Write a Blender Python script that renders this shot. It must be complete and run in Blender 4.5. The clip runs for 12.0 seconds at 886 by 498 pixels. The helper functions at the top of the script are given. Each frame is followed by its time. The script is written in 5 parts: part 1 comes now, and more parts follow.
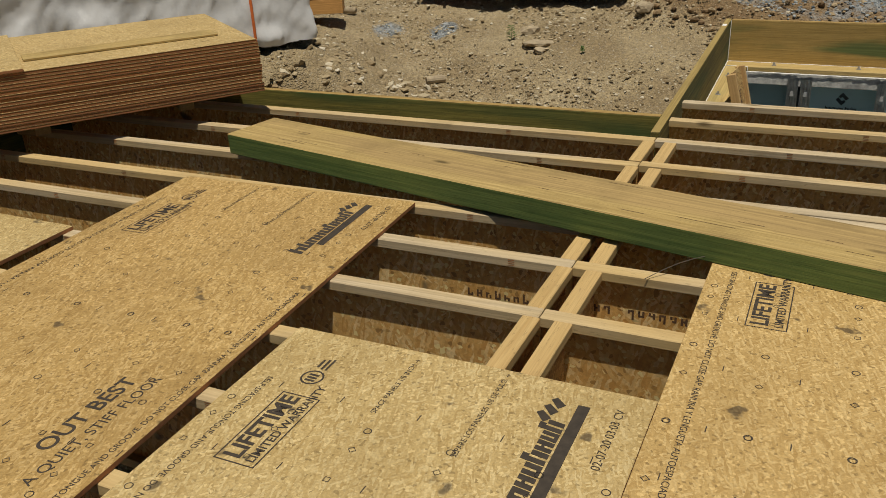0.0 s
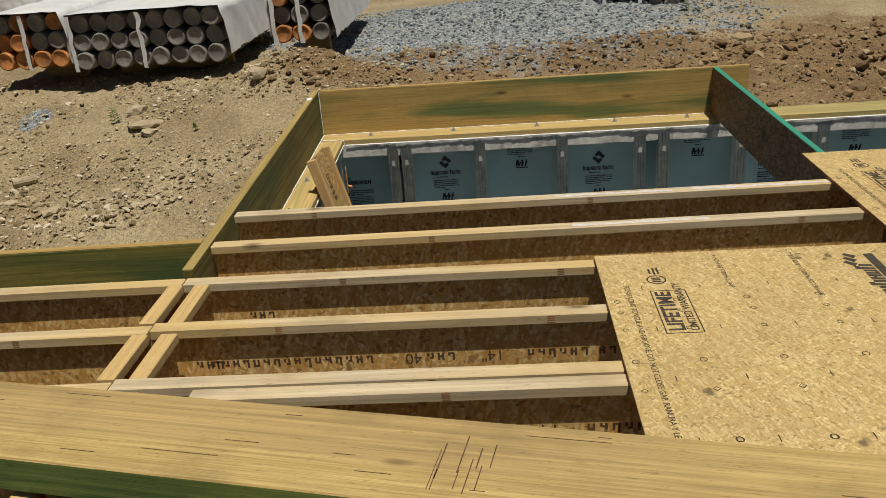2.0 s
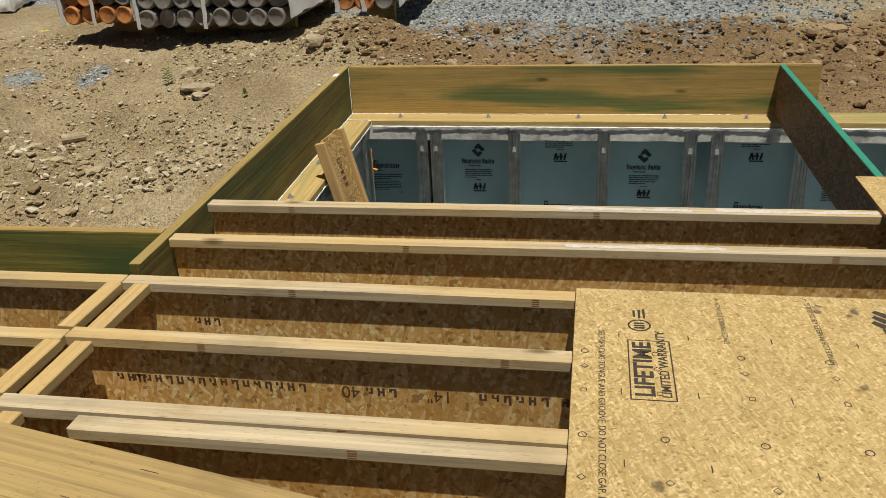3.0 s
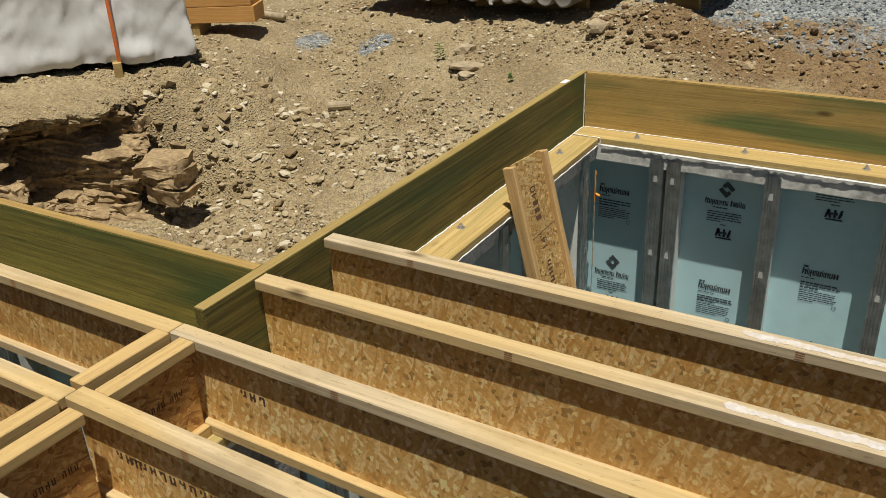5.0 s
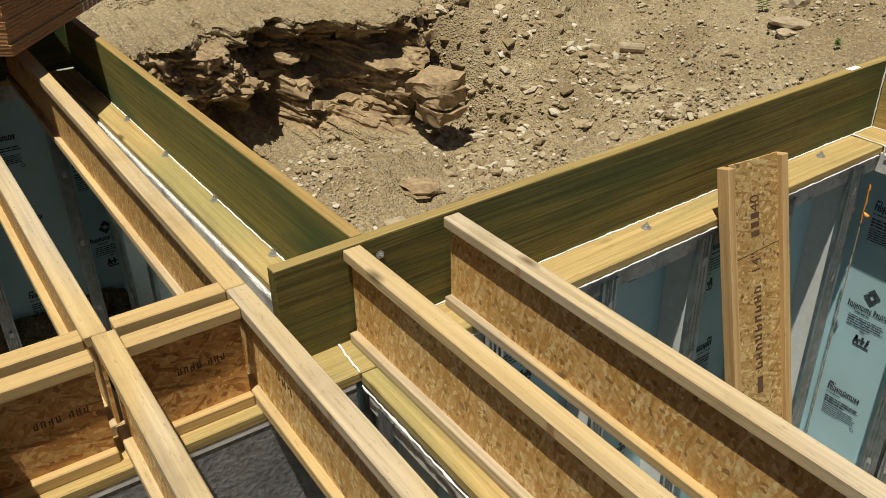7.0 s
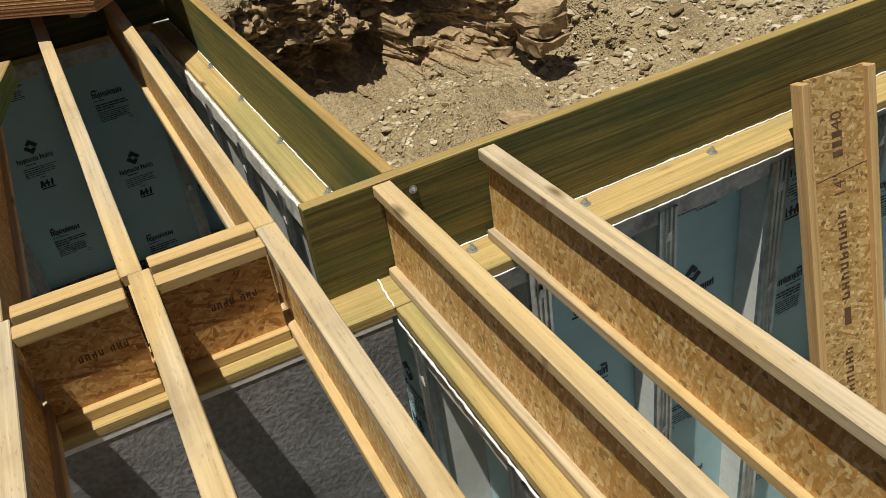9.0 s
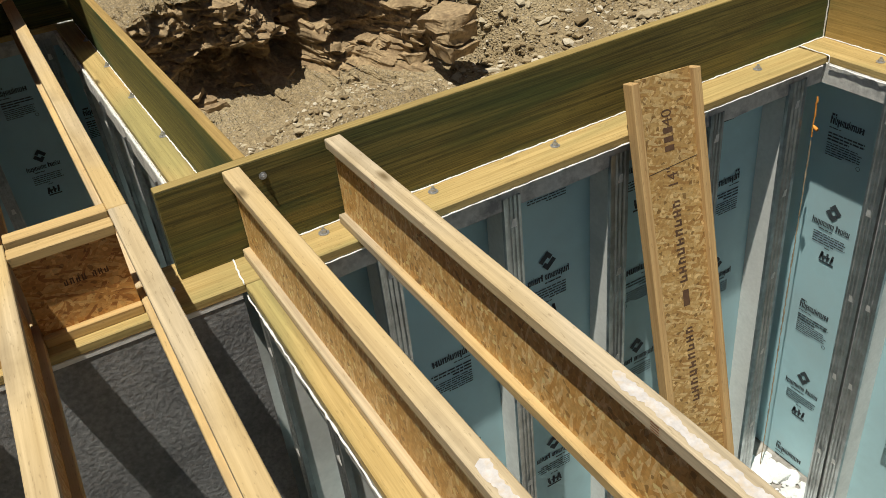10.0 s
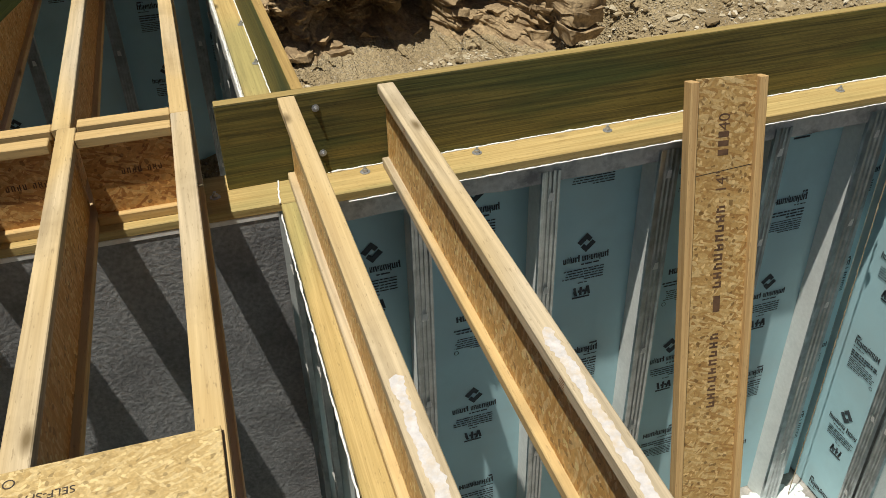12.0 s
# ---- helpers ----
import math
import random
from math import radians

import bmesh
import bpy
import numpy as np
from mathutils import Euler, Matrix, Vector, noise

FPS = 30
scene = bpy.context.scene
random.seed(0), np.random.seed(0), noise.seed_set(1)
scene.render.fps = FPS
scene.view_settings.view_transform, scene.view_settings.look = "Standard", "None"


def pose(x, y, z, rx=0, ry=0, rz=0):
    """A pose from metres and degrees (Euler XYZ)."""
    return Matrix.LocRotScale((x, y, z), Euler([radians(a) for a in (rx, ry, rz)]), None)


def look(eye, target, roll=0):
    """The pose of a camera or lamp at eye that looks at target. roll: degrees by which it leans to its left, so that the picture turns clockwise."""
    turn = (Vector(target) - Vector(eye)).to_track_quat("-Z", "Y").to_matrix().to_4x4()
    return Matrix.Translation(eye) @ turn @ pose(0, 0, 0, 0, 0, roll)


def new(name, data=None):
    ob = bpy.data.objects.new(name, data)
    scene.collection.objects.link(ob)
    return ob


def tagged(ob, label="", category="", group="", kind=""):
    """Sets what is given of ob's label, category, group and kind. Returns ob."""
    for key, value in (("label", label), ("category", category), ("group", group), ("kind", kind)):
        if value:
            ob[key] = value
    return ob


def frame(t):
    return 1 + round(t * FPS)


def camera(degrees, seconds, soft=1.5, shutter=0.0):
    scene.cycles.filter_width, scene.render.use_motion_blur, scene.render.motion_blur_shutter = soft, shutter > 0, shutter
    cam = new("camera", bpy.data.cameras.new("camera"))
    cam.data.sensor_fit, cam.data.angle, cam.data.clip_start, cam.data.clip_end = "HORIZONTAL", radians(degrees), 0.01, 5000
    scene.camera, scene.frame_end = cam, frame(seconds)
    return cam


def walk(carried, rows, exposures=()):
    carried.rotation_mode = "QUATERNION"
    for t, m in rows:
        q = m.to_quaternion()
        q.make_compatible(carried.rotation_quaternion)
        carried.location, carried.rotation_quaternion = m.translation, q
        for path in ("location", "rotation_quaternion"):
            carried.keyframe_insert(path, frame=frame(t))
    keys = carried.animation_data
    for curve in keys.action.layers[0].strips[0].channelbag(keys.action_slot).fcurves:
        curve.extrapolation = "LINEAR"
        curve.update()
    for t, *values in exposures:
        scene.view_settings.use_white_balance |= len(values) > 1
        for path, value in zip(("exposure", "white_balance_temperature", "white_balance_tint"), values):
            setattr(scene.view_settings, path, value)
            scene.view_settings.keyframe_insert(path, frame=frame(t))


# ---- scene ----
cam = camera(55.2, 12.0, soft=0.75)
PATH = [
    (0, (0.829, -5.05, 1.386), (0.033, -3.419, 0.546), -2.9),
    (0.5, (0.94, -4.79, 1.413), (0.397, -3.051, 0.588), -3.1),
    (1, (1.087, -4.456, 1.405), (0.717, -2.684, 0.555), -3.0),
    (1.5, (1.208, -4.115, 1.39), (1.063, -2.307, 0.546), -3.0),
    (2, (1.305, -3.826, 1.399), (1.16, -1.991, 0.616), -4.5),
    (2.5, (1.512, -3.59, 1.396), (1.302, -1.77, 0.593), -3.6),
    (3, (1.686, -3.336, 1.363), (1.352, -1.549, 0.529), -2.7),
    (3.2, (1.736, -3.209, 1.369), (1.303, -1.447, 0.528), -3.4),
    (4.8, (1.965, -2.344, 1.351), (1.013, -0.813, 0.487), -2.6),
    (5, (1.978, -2.253, 1.352), (1.002, -0.738, 0.486), -2.6),
    (5.5, (2.086, -1.968, 1.357), (0.803, -0.701, 0.492), -3.0),
    (6, (2.133, -1.742, 1.367), (0.75, -0.603, 0.478), -1.1),
    (6.5, (2.094, -1.546, 1.332), (0.687, -0.476, 0.397), -0.3),
    (7, (2.101, -1.411, 1.332), (0.655, -0.457, 0.333), -1.2),
    (7.2, (2.125, -1.34, 1.333), (0.626, -0.485, 0.321), -2.4),
    (8.8, (2.176, -1.118, 1.278), (0.609, -0.522, 0.187), -9.1),
    (9, (2.26, -1.104, 1.287), (0.712, -0.482, 0.184), -8.8),
    (9.5, (2.524, -1.025, 1.318), (1.024, -0.309, 0.206), -7.0),
    (10, (2.667, -0.892, 1.301), (1.163, -0.163, 0.203), -6.7),
    (10.5, (2.776, -0.773, 1.3), (1.258, -0.088, 0.193), -6.3),
    (11, (2.92, -0.664, 1.305), (1.379, -0.047, 0.189), -1.4),
    (11.5, (2.986, -0.627, 1.304), (1.406, -0.134, 0.182), -1.4),
    (12, (2.992, -0.627, 1.298), (1.401, -0.173, 0.174), -1.5),
]
walk(cam, [(t, look(eye, target, roll)) for t, eye, target, roll in PATH],
     [(0, -0.52, 6950, 9), (1.0, -0.42, 6900, 8), (2.5, -0.24, 6900, 8), (5.0, -0.08, 6900, 8), (9.0, -0.05, 6800, 8), (12.0, -0.02, 6600, 8)])

# ---- light ----
SUN_WAY = Vector((-0.14, 0.24, -1.0)).normalized()
sun_data = bpy.data.lights.new("sun", "SUN")
sun_data.energy, sun_data.angle, sun_data.color = 5.3, radians(0.53), (1.0, 0.955, 0.87)
sun = new("sun", sun_data)
sun.rotation_mode = "QUATERNION"
sun.rotation_quaternion = SUN_WAY.to_track_quat("-Z", "Y")
world = bpy.data.worlds.new("sky")
scene.world = world
world.use_nodes = True
wn = world.node_tree
sky = wn.nodes.new("ShaderNodeTexSky")
sky.sky_type, sky.sun_disc = "NISHITA", False
sky.sun_elevation, sky.sun_rotation = radians(74.0), math.atan2(0.14, -0.25)
back = wn.nodes["Background"]
back.inputs["Strength"].default_value = 0.036
wn.links.new(sky.outputs["Color"], back.inputs["Color"])
scene.view_settings.exposure = 0.0


# ---- materials ----
def material(name, rough=0.8, metal=0.0):
    m = bpy.data.materials.new(name)
    m.use_nodes = True
    b = m.node_tree.nodes["Principled BSDF"]
    b.inputs["Roughness"].default_value, b.inputs["Metallic"].default_value = rough, metal
    return m, m.node_tree, b


def node(nt, kind, **inputs):
    n = nt.nodes.new(kind)
    for k, v in inputs.items():
        n.inputs[k.replace("_", " ")].default_value = v
    return n


def ramp(nt, fac, stops):
    r = nt.nodes.new("ShaderNodeValToRGB")
    e = r.color_ramp.elements
    while len(e) < len(stops):
        e.new(0.5)
    for el, (p, c) in zip(e, stops):
        el.position, el.color = p, (*c, 1) if len(c) == 3 else c
    nt.links.new(fac, r.inputs["Fac"])
    return r.outputs["Color"]


def grey(v):
    return (v, v, v)


def mix(nt, fac, a, b, blend="MIX"):
    m = nt.nodes.new("ShaderNodeMix")
    m.data_type, m.blend_type = "RGBA", blend
    for sock, val in ((m.inputs[0], fac), (m.inputs[6], a), (m.inputs[7], b)):
        if isinstance(val, (int, float)):
            sock.default_value = val
        elif isinstance(val, tuple):
            sock.default_value = (*val, 1)
        else:
            nt.links.new(val, sock)
    return m.outputs[2]


def coords(nt, scale=(1, 1, 1), turn=(0, 0, 0), vary=9.0):
    tc, info = nt.nodes.new("ShaderNodeTexCoord"), nt.nodes.new("ShaderNodeObjectInfo")
    mul = nt.nodes.new("ShaderNodeMath")
    mul.operation = "MULTIPLY"
    mul.inputs[1].default_value = vary
    nt.links.new(info.outputs["Random"], mul.inputs[0])
    add = nt.nodes.new("ShaderNodeVectorMath")
    nt.links.new(tc.outputs["Object"], add.inputs[0])
    nt.links.new(mul.outputs[0], add.inputs[1])
    mp = nt.nodes.new("ShaderNodeMapping")
    mp.inputs["Scale"].default_value, mp.inputs["Rotation"].default_value = scale, turn
    nt.links.new(add.outputs[0], mp.inputs["Vector"])
    return mp.outputs["Vector"]


def noise_tex(nt, vec, scale, detail=4.0, rough=0.55, warp=0.0):
    n = node(nt, "ShaderNodeTexNoise", Scale=scale, Detail=detail, Roughness=rough, Distortion=warp)
    nt.links.new(vec, n.inputs["Vector"])
    return n.outputs["Fac"]


def bump(nt, b, height, strength=0.3, dist=0.004):
    n = node(nt, "ShaderNodeBump", Strength=strength, Distance=dist)
    nt.links.new(height, n.inputs["Height"])
    nt.links.new(n.outputs["Normal"], b.inputs["Normal"])


def wood(name, dark, light, axis=0, second=None, amount=(0.42, 0.62), streak=30.0, rough=0.75, knots=True, dirt=0.25, fibre=0.22, specks=0.4):
    """Sawn timber with grain along one axis; second: another tone in broad bands (treatment, weather)."""
    m, nt, b = material(name, rough)
    sc = [streak, streak, streak]
    sc[axis] = 0.55
    grain_vec = coords(nt, tuple(sc))
    g = noise_tex(nt, grain_vec, 2.2, 6, 0.62, 0.6)
    fine = noise_tex(nt, grain_vec, 11.0, 3, 0.6, 0.3)
    col = ramp(nt, g, [(0.32, dark), (0.68, light)])
    col = mix(nt, fibre, col, ramp(nt, fine, [(0.32, grey(0.45)), (0.6, grey(1.08))]), "MULTIPLY")
    if second:
        sb = [1.6, 1.6, 3.2]
        sb[axis] = 0.35
        broad = noise_tex(nt, coords(nt, tuple(sb)), 1.7, 3, 0.5, 0.4)
        f = ramp(nt, broad, [(amount[0], grey(0)), (amount[1], grey(1))])
        tone = mix(nt, 1.0, second, ramp(nt, g, [(0.3, grey(0.55)), (0.7, grey(1.0))]), "MULTIPLY")
        col = mix(nt, f, col, tone)
    if knots:
        sk = [6.0, 6.0, 6.0]
        sk[axis] = 2.0
        v = node(nt, "ShaderNodeTexVoronoi", Scale=0.9)
        nt.links.new(coords(nt, tuple(sk)), v.inputs["Vector"])
        k = ramp(nt, v.outputs["Distance"], [(0.035, grey(1)), (0.11, grey(0))])
        col = mix(nt, k, col, tuple(c * 0.35 for c in dark))
    ss = [150.0, 150.0, 150.0]
    ss[axis] = 26.0
    speck = noise_tex(nt, coords(nt, tuple(ss)), 1.0, 3, 0.6)
    col = mix(nt, ramp(nt, speck, [(0.62, grey(0)), (0.68, grey(specks))]), col, tuple(c * 0.38 for c in dark))
    d = noise_tex(nt, coords(nt), 3.1, 5, 0.6)
    col = mix(nt, ramp(nt, d, [(0.52, grey(0)), (0.78, grey(dirt))]), col, tuple(c * 0.4 for c in dark))
    nt.links.new(col, b.inputs["Base Color"])
    bump(nt, b, g, 0.35, 0.003)
    return m


def flakes(name, tones, plane="XY", scale=1.0, rough=0.7, stain=0.35, layers=5, grit=0.5, chip=0.6):
    """Pressed strand board: overlapping flakes in several directions, with stains."""
    m, nt, b = material(name, rough)
    tilt = (0, 0, 0) if plane == "XY" else (radians(90), 0, 0) if plane == "XZ" else (0, radians(90), 0)
    base = coords(nt, (scale, scale, scale), tilt)
    wob = node(nt, "ShaderNodeTexNoise", Scale=22.0, Detail=2.0)
    nt.links.new(base, wob.inputs["Vector"])
    shift = nt.nodes.new("ShaderNodeVectorMath")
    shift.operation = "MULTIPLY_ADD"
    shift.inputs[1].default_value = (0.02, 0.02, 0.02)
    nt.links.new(wob.outputs["Color"], shift.inputs[0])
    nt.links.new(base, shift.inputs[2])
    col = height = None
    for i in range(layers):
        mp = nt.nodes.new("ShaderNodeMapping")
        mp.vector_type = "TEXTURE"
        mp.inputs["Rotation"].default_value = (0, 0, (0.2, 1.35, 2.3, 0.75, 1.85)[i])
        mp.inputs["Location"].default_value = (i * 3.7, i * 1.9, 0)
        mp.inputs["Scale"].default_value = (1 / 20, 1 / (68 + 12 * i), 1)
        nt.links.new(shift.outputs[0], mp.inputs["Vector"])
        v = node(nt, "ShaderNodeTexVoronoi", Scale=1.0)
        v.voronoi_dimensions = "2D"
        nt.links.new(mp.outputs["Vector"], v.inputs["Vector"])
        sep = nt.nodes.new("ShaderNodeSeparateColor")
        nt.links.new(v.outputs["Color"], sep.inputs["Color"])
        c = ramp(nt, sep.outputs[0], [(p, t) for p, t in zip((0.0, 0.3, 0.62, 0.95), tones)])
        if col is None:
            col, height = c, sep.outputs[0]
        else:
            f = ramp(nt, sep.outputs[1], [(0.52, grey(0)), (0.56, grey(1))])
            col = mix(nt, f, col, c)
            height = mix(nt, f, height, sep.outputs[0])
    fine = noise_tex(nt, base, 90, 3, 0.6)
    col = mix(nt, 0.5, col, ramp(nt, fine, [(0.3, grey(grit)), (0.66, grey(1.1))]), "MULTIPLY")
    chips = node(nt, "ShaderNodeTexVoronoi", Scale=85.0)
    nt.links.new(shift.outputs[0], chips.inputs["Vector"])
    odd = nt.nodes.new("ShaderNodeSeparateColor")
    nt.links.new(chips.outputs["Color"], odd.inputs["Color"])
    col = mix(nt, ramp(nt, odd.outputs[0], [(0.94, grey(0)), (0.96, grey(chip))]), col, tuple(c * 0.42 for c in tones[0]))
    col = mix(nt, ramp(nt, odd.outputs[1], [(0.93, grey(0)), (0.95, grey(chip * 0.9))]), col, tuple(min(c * 1.25, 0.85) for c in tones[3]))
    big = noise_tex(nt, base, 1.6, 5, 0.6)
    col = mix(nt, ramp(nt, big, [(0.45, grey(0)), (0.75, grey(stain))]), col, tuple(c * 0.62 for c in tones[0]))
    spots = noise_tex(nt, base, 6.5, 3, 0.55)
    col = mix(nt, ramp(nt, spots, [(0.675, grey(0)), (0.73, grey(0.75))]), col, (0.05, 0.035, 0.02))
    who = nt.nodes.new("ShaderNodeObjectInfo")
    col = mix(nt, 1.0, col, ramp(nt, who.outputs["Random"], [(0.0, (1.0, 0.93, 0.82)), (0.5, (1.0, 1.0, 1.0)), (1.0, (0.97, 0.99, 1.0))]), "MULTIPLY")
    nt.links.new(col, b.inputs["Base Color"])
    bump(nt, b, height, 0.5, 0.002)
    return m


def plain(name, color, rough=0.6, metal=0.0, vary=0.12, grain=40.0, relief=0.15, dirt=None):
    m, nt, b = material(name, rough, metal)
    vec = coords(nt)
    n = noise_tex(nt, vec, grain, 4, 0.6)
    col = ramp(nt, n, [(0.3, tuple(c * (1 - vary) for c in color)), (0.7, tuple(min(c * (1 + vary), 1) for c in color))])
    if dirt:
        d = noise_tex(nt, vec, dirt[1], 5, 0.65)
        col = mix(nt, ramp(nt, d, [(0.48, grey(0)), (0.66, grey(dirt[2]))]), col, dirt[0])
    nt.links.new(col, b.inputs["Base Color"])
    bump(nt, b, n, relief, 0.004)
    return m


def stones(name, tones):
    m, nt, b = material(name, 0.95)
    g = nt.nodes.new("ShaderNodeNewGeometry")
    n = noise_tex(nt, coords(nt, vary=0.0), 45, 4, 0.6)
    col = ramp(nt, g.outputs["Random Per Island"], [(k / (len(tones) - 1), t) for k, t in enumerate(tones)])
    col = mix(nt, 0.5, col, ramp(nt, n, [(0.3, grey(0.5)), (0.7, grey(1.1))]), "MULTIPLY")
    nt.links.new(col, b.inputs["Base Color"])
    bump(nt, b, n, 0.6, 0.006)
    return m


def soil(name, tones, stones, gravel=False):
    """Loose ground: two scales of clods and embedded stones."""
    m, nt, b = material(name, 0.95)
    vec = coords(nt, vary=0.0)
    big = noise_tex(nt, vec, 0.9, 6, 0.62)
    col = ramp(nt, big, [(0.3, tones[0]), (0.55, tones[1]), (0.75, tones[2])])
    fine = noise_tex(nt, vec, 26, 6, 0.7)
    tiny = noise_tex(nt, vec, 95, 3, 0.7)
    col = mix(nt, 0.6, col, ramp(nt, tiny, [(0.3, grey(0.45)), (0.7, grey(1.25))]), "MULTIPLY")
    col = mix(nt, 0.75, col, ramp(nt, fine, [(0.28, grey(0.28)), (0.70, grey(1.2))]), "MULTIPLY")
    v = node(nt, "ShaderNodeTexVoronoi", Scale=42.0 if not gravel else 30.0, Randomness=1.0)
    nt.links.new(vec, v.inputs["Vector"])
    sep = nt.nodes.new("ShaderNodeSeparateColor")
    nt.links.new(v.outputs["Color"], sep.inputs["Color"])
    pick = ramp(nt, sep.outputs[0], [(0.0 if gravel else 0.72, grey(0.0 if not gravel else 1.0)), (0.05 if gravel else 0.78, grey(0.75 if not gravel else 1.0))])
    inside = ramp(nt, v.outputs["Distance"], [(0.35, grey(1)), (0.55, grey(0))])
    f = nt.nodes.new("ShaderNodeMath")
    f.operation = "MULTIPLY"
    nt.links.new(pick, f.inputs[0])
    nt.links.new(inside, f.inputs[1])
    tone = ramp(nt, sep.outputs[1], [(0.0, stones[0]), (0.6, stones[1]), (1.0, stones[2])])
    col = mix(nt, f.outputs[0], col, tone)
    nt.links.new(col, b.inputs["Base Color"])
    h = mix(nt, 0.5, fine, ramp(nt, v.outputs["Distance"], [(0.0, grey(1)), (0.6, grey(0))]))
    bump(nt, b, h, 1.0, 0.035)
    return m, nt, b, vec, col


PINE = wood("sawn pine", (0.47, 0.325, 0.14), (0.61, 0.45, 0.215), 0, (0.62, 0.505, 0.335), (0.42, 0.62), streak=22.0, dirt=0.45, fibre=0.10)
PINE_Y = wood("sawn pine across", (0.46, 0.30, 0.115), (0.60, 0.425, 0.19), 1, (0.58, 0.38, 0.15), (0.5, 0.7), dirt=0.3)
PINE_Z = wood("sawn pine upright", (0.42, 0.25, 0.10), (0.62, 0.42, 0.19), 2, dirt=0.15)
SILL_X = wood("treated sill", (0.36, 0.25, 0.085), (0.56, 0.41, 0.17), 0, (0.40, 0.34, 0.13), (0.5, 0.68), dirt=0.12)
SILL_Y = wood("treated sill across", (0.36, 0.25, 0.085), (0.56, 0.41, 0.17), 1, (0.40, 0.34, 0.13), (0.5, 0.68), dirt=0.12)
RIM_X = wood("green treated rim timber", (0.10, 0.10, 0.018), (0.27, 0.23, 0.05), 0, (0.075, 0.122, 0.032), (0.46, 0.66), 38, knots=False, fibre=0.7)
RIM_Y = wood("olive treated rim timber", (0.060, 0.054, 0.012), (0.245, 0.195, 0.046), 1, (0.06, 0.10, 0.025), (0.44, 0.64), 38, knots=False, fibre=0.7)
RIM_FAR = wood("yellow treated rim timber", (0.34, 0.22, 0.06), (0.52, 0.36, 0.12), 0, (0.15, 0.19, 0.06), (0.50, 0.62), 38, fibre=0.5)
RIM_TOP = wood("rim timber cut edge", (0.27, 0.17, 0.05), (0.45, 0.30, 0.10), 0, dirt=0.3, knots=False)
RIM_TOP_Y = wood("rim timber cut edge across", (0.26, 0.18, 0.055), (0.42, 0.31, 0.11), 1, dirt=0.3, knots=False)
BEAM_TOP = wood("weathered beam face", (0.33, 0.225, 0.072), (0.56, 0.41, 0.165), 0, (0.47, 0.325, 0.13), (0.47, 0.58), 34, dirt=0.5, fibre=0.5)
BEAM_SIDE = wood("green beam edge", (0.055, 0.11, 0.024), (0.155, 0.215, 0.058), 0, (0.30, 0.30, 0.095), (0.55, 0.72), 38, knots=False, fibre=0.7)
DECK = flakes("deck strand board", ((0.42, 0.282, 0.104), (0.49, 0.345, 0.14), (0.525, 0.375, 0.158), (0.63, 0.48, 0.235)), "XY", 1.5, grit=0.5, chip=0.6)
DECK_OLD = flakes("browned deck strand board", ((0.36, 0.232, 0.078), (0.44, 0.295, 0.108), (0.48, 0.33, 0.126), (0.58, 0.42, 0.19)), "XY", 1.4, grit=0.5, chip=0.6)
WEB = flakes("joist web strand board", ((0.56, 0.30, 0.085), (0.64, 0.375, 0.12), (0.69, 0.43, 0.155), (0.82, 0.61, 0.31)), "XZ", 0.8, 0.5, grit=0.5, chip=0.75)
WEB_Y = flakes("blocking web strand board", ((0.32, 0.13, 0.035), (0.50, 0.24, 0.065), (0.58, 0.31, 0.095), (0.68, 0.43, 0.17)), "YZ", 0.9, 0.5)
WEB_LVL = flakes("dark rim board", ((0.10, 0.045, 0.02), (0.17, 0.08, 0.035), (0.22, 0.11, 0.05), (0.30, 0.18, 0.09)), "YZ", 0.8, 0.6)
PANEL_EDGE = plain("brown coated board edge", (0.33, 0.14, 0.055), 0.8, grain=60)
EDGE_GREEN = plain("green edge coating", (0.03, 0.25, 0.17), 0.6)
FOAM = plain("pale blue insulation foam", (0.44, 0.67, 0.73), 0.75, vary=0.05, grain=8, relief=0.05, dirt=((0.36, 0.46, 0.48), 2.0, 0.4))
STEEL = plain("galvanised steel", (0.47, 0.50, 0.51), 0.33, 0.92, 0.25, 14, 0.1, ((0.30, 0.32, 0.33), 6.0, 0.5))
CONCRETE = plain("pale cast concrete", (0.60, 0.60, 0.57), 0.9, vary=0.15, grain=30, relief=0.5, dirt=((0.20, 0.20, 0.20), 7.0, 0.8))
RIB = plain("white foam rib", (0.72, 0.74, 0.72), 0.8, vary=0.06, dirt=((0.45, 0.48, 0.47), 3.0, 0.4))
PARGE = plain("grey parged wall", (0.27, 0.273, 0.277), 0.92, vary=0.28, grain=55, relief=1.0, dirt=((0.10, 0.10, 0.105), 4.0, 0.5))
SEAL = plain("white sealant", (0.82, 0.82, 0.80), 0.6, vary=0.08, relief=0.3)
ORANGE_FOAM = plain("orange spray foam", (0.75, 0.30, 0.05), 0.7, vary=0.25, relief=0.4)
INK = plain("dark print ink", (0.045, 0.034, 0.024), 0.8, vary=0.3)
INK_WEB = plain("faded brown print ink", (0.10, 0.052, 0.026), 0.8, vary=0.4, grain=25)
INK_BLUE = plain("slate print ink", (0.045, 0.06, 0.07), 0.8, vary=0.2)
BOLT = plain("zinc bolt", (0.45, 0.46, 0.47), 0.4, 0.7, 0.1)
PAINT = plain("white paint smear", (0.56, 0.53, 0.51), 0.8, vary=0.15, grain=60, dirt=((0.55, 0.43, 0.27), 20.0, 0.7))
WRAP = plain("white plastic wrap", (0.66, 0.67, 0.68), 0.42, vary=0.06, grain=5, relief=0.4, dirt=((0.45, 0.46, 0.47), 3.0, 0.5))
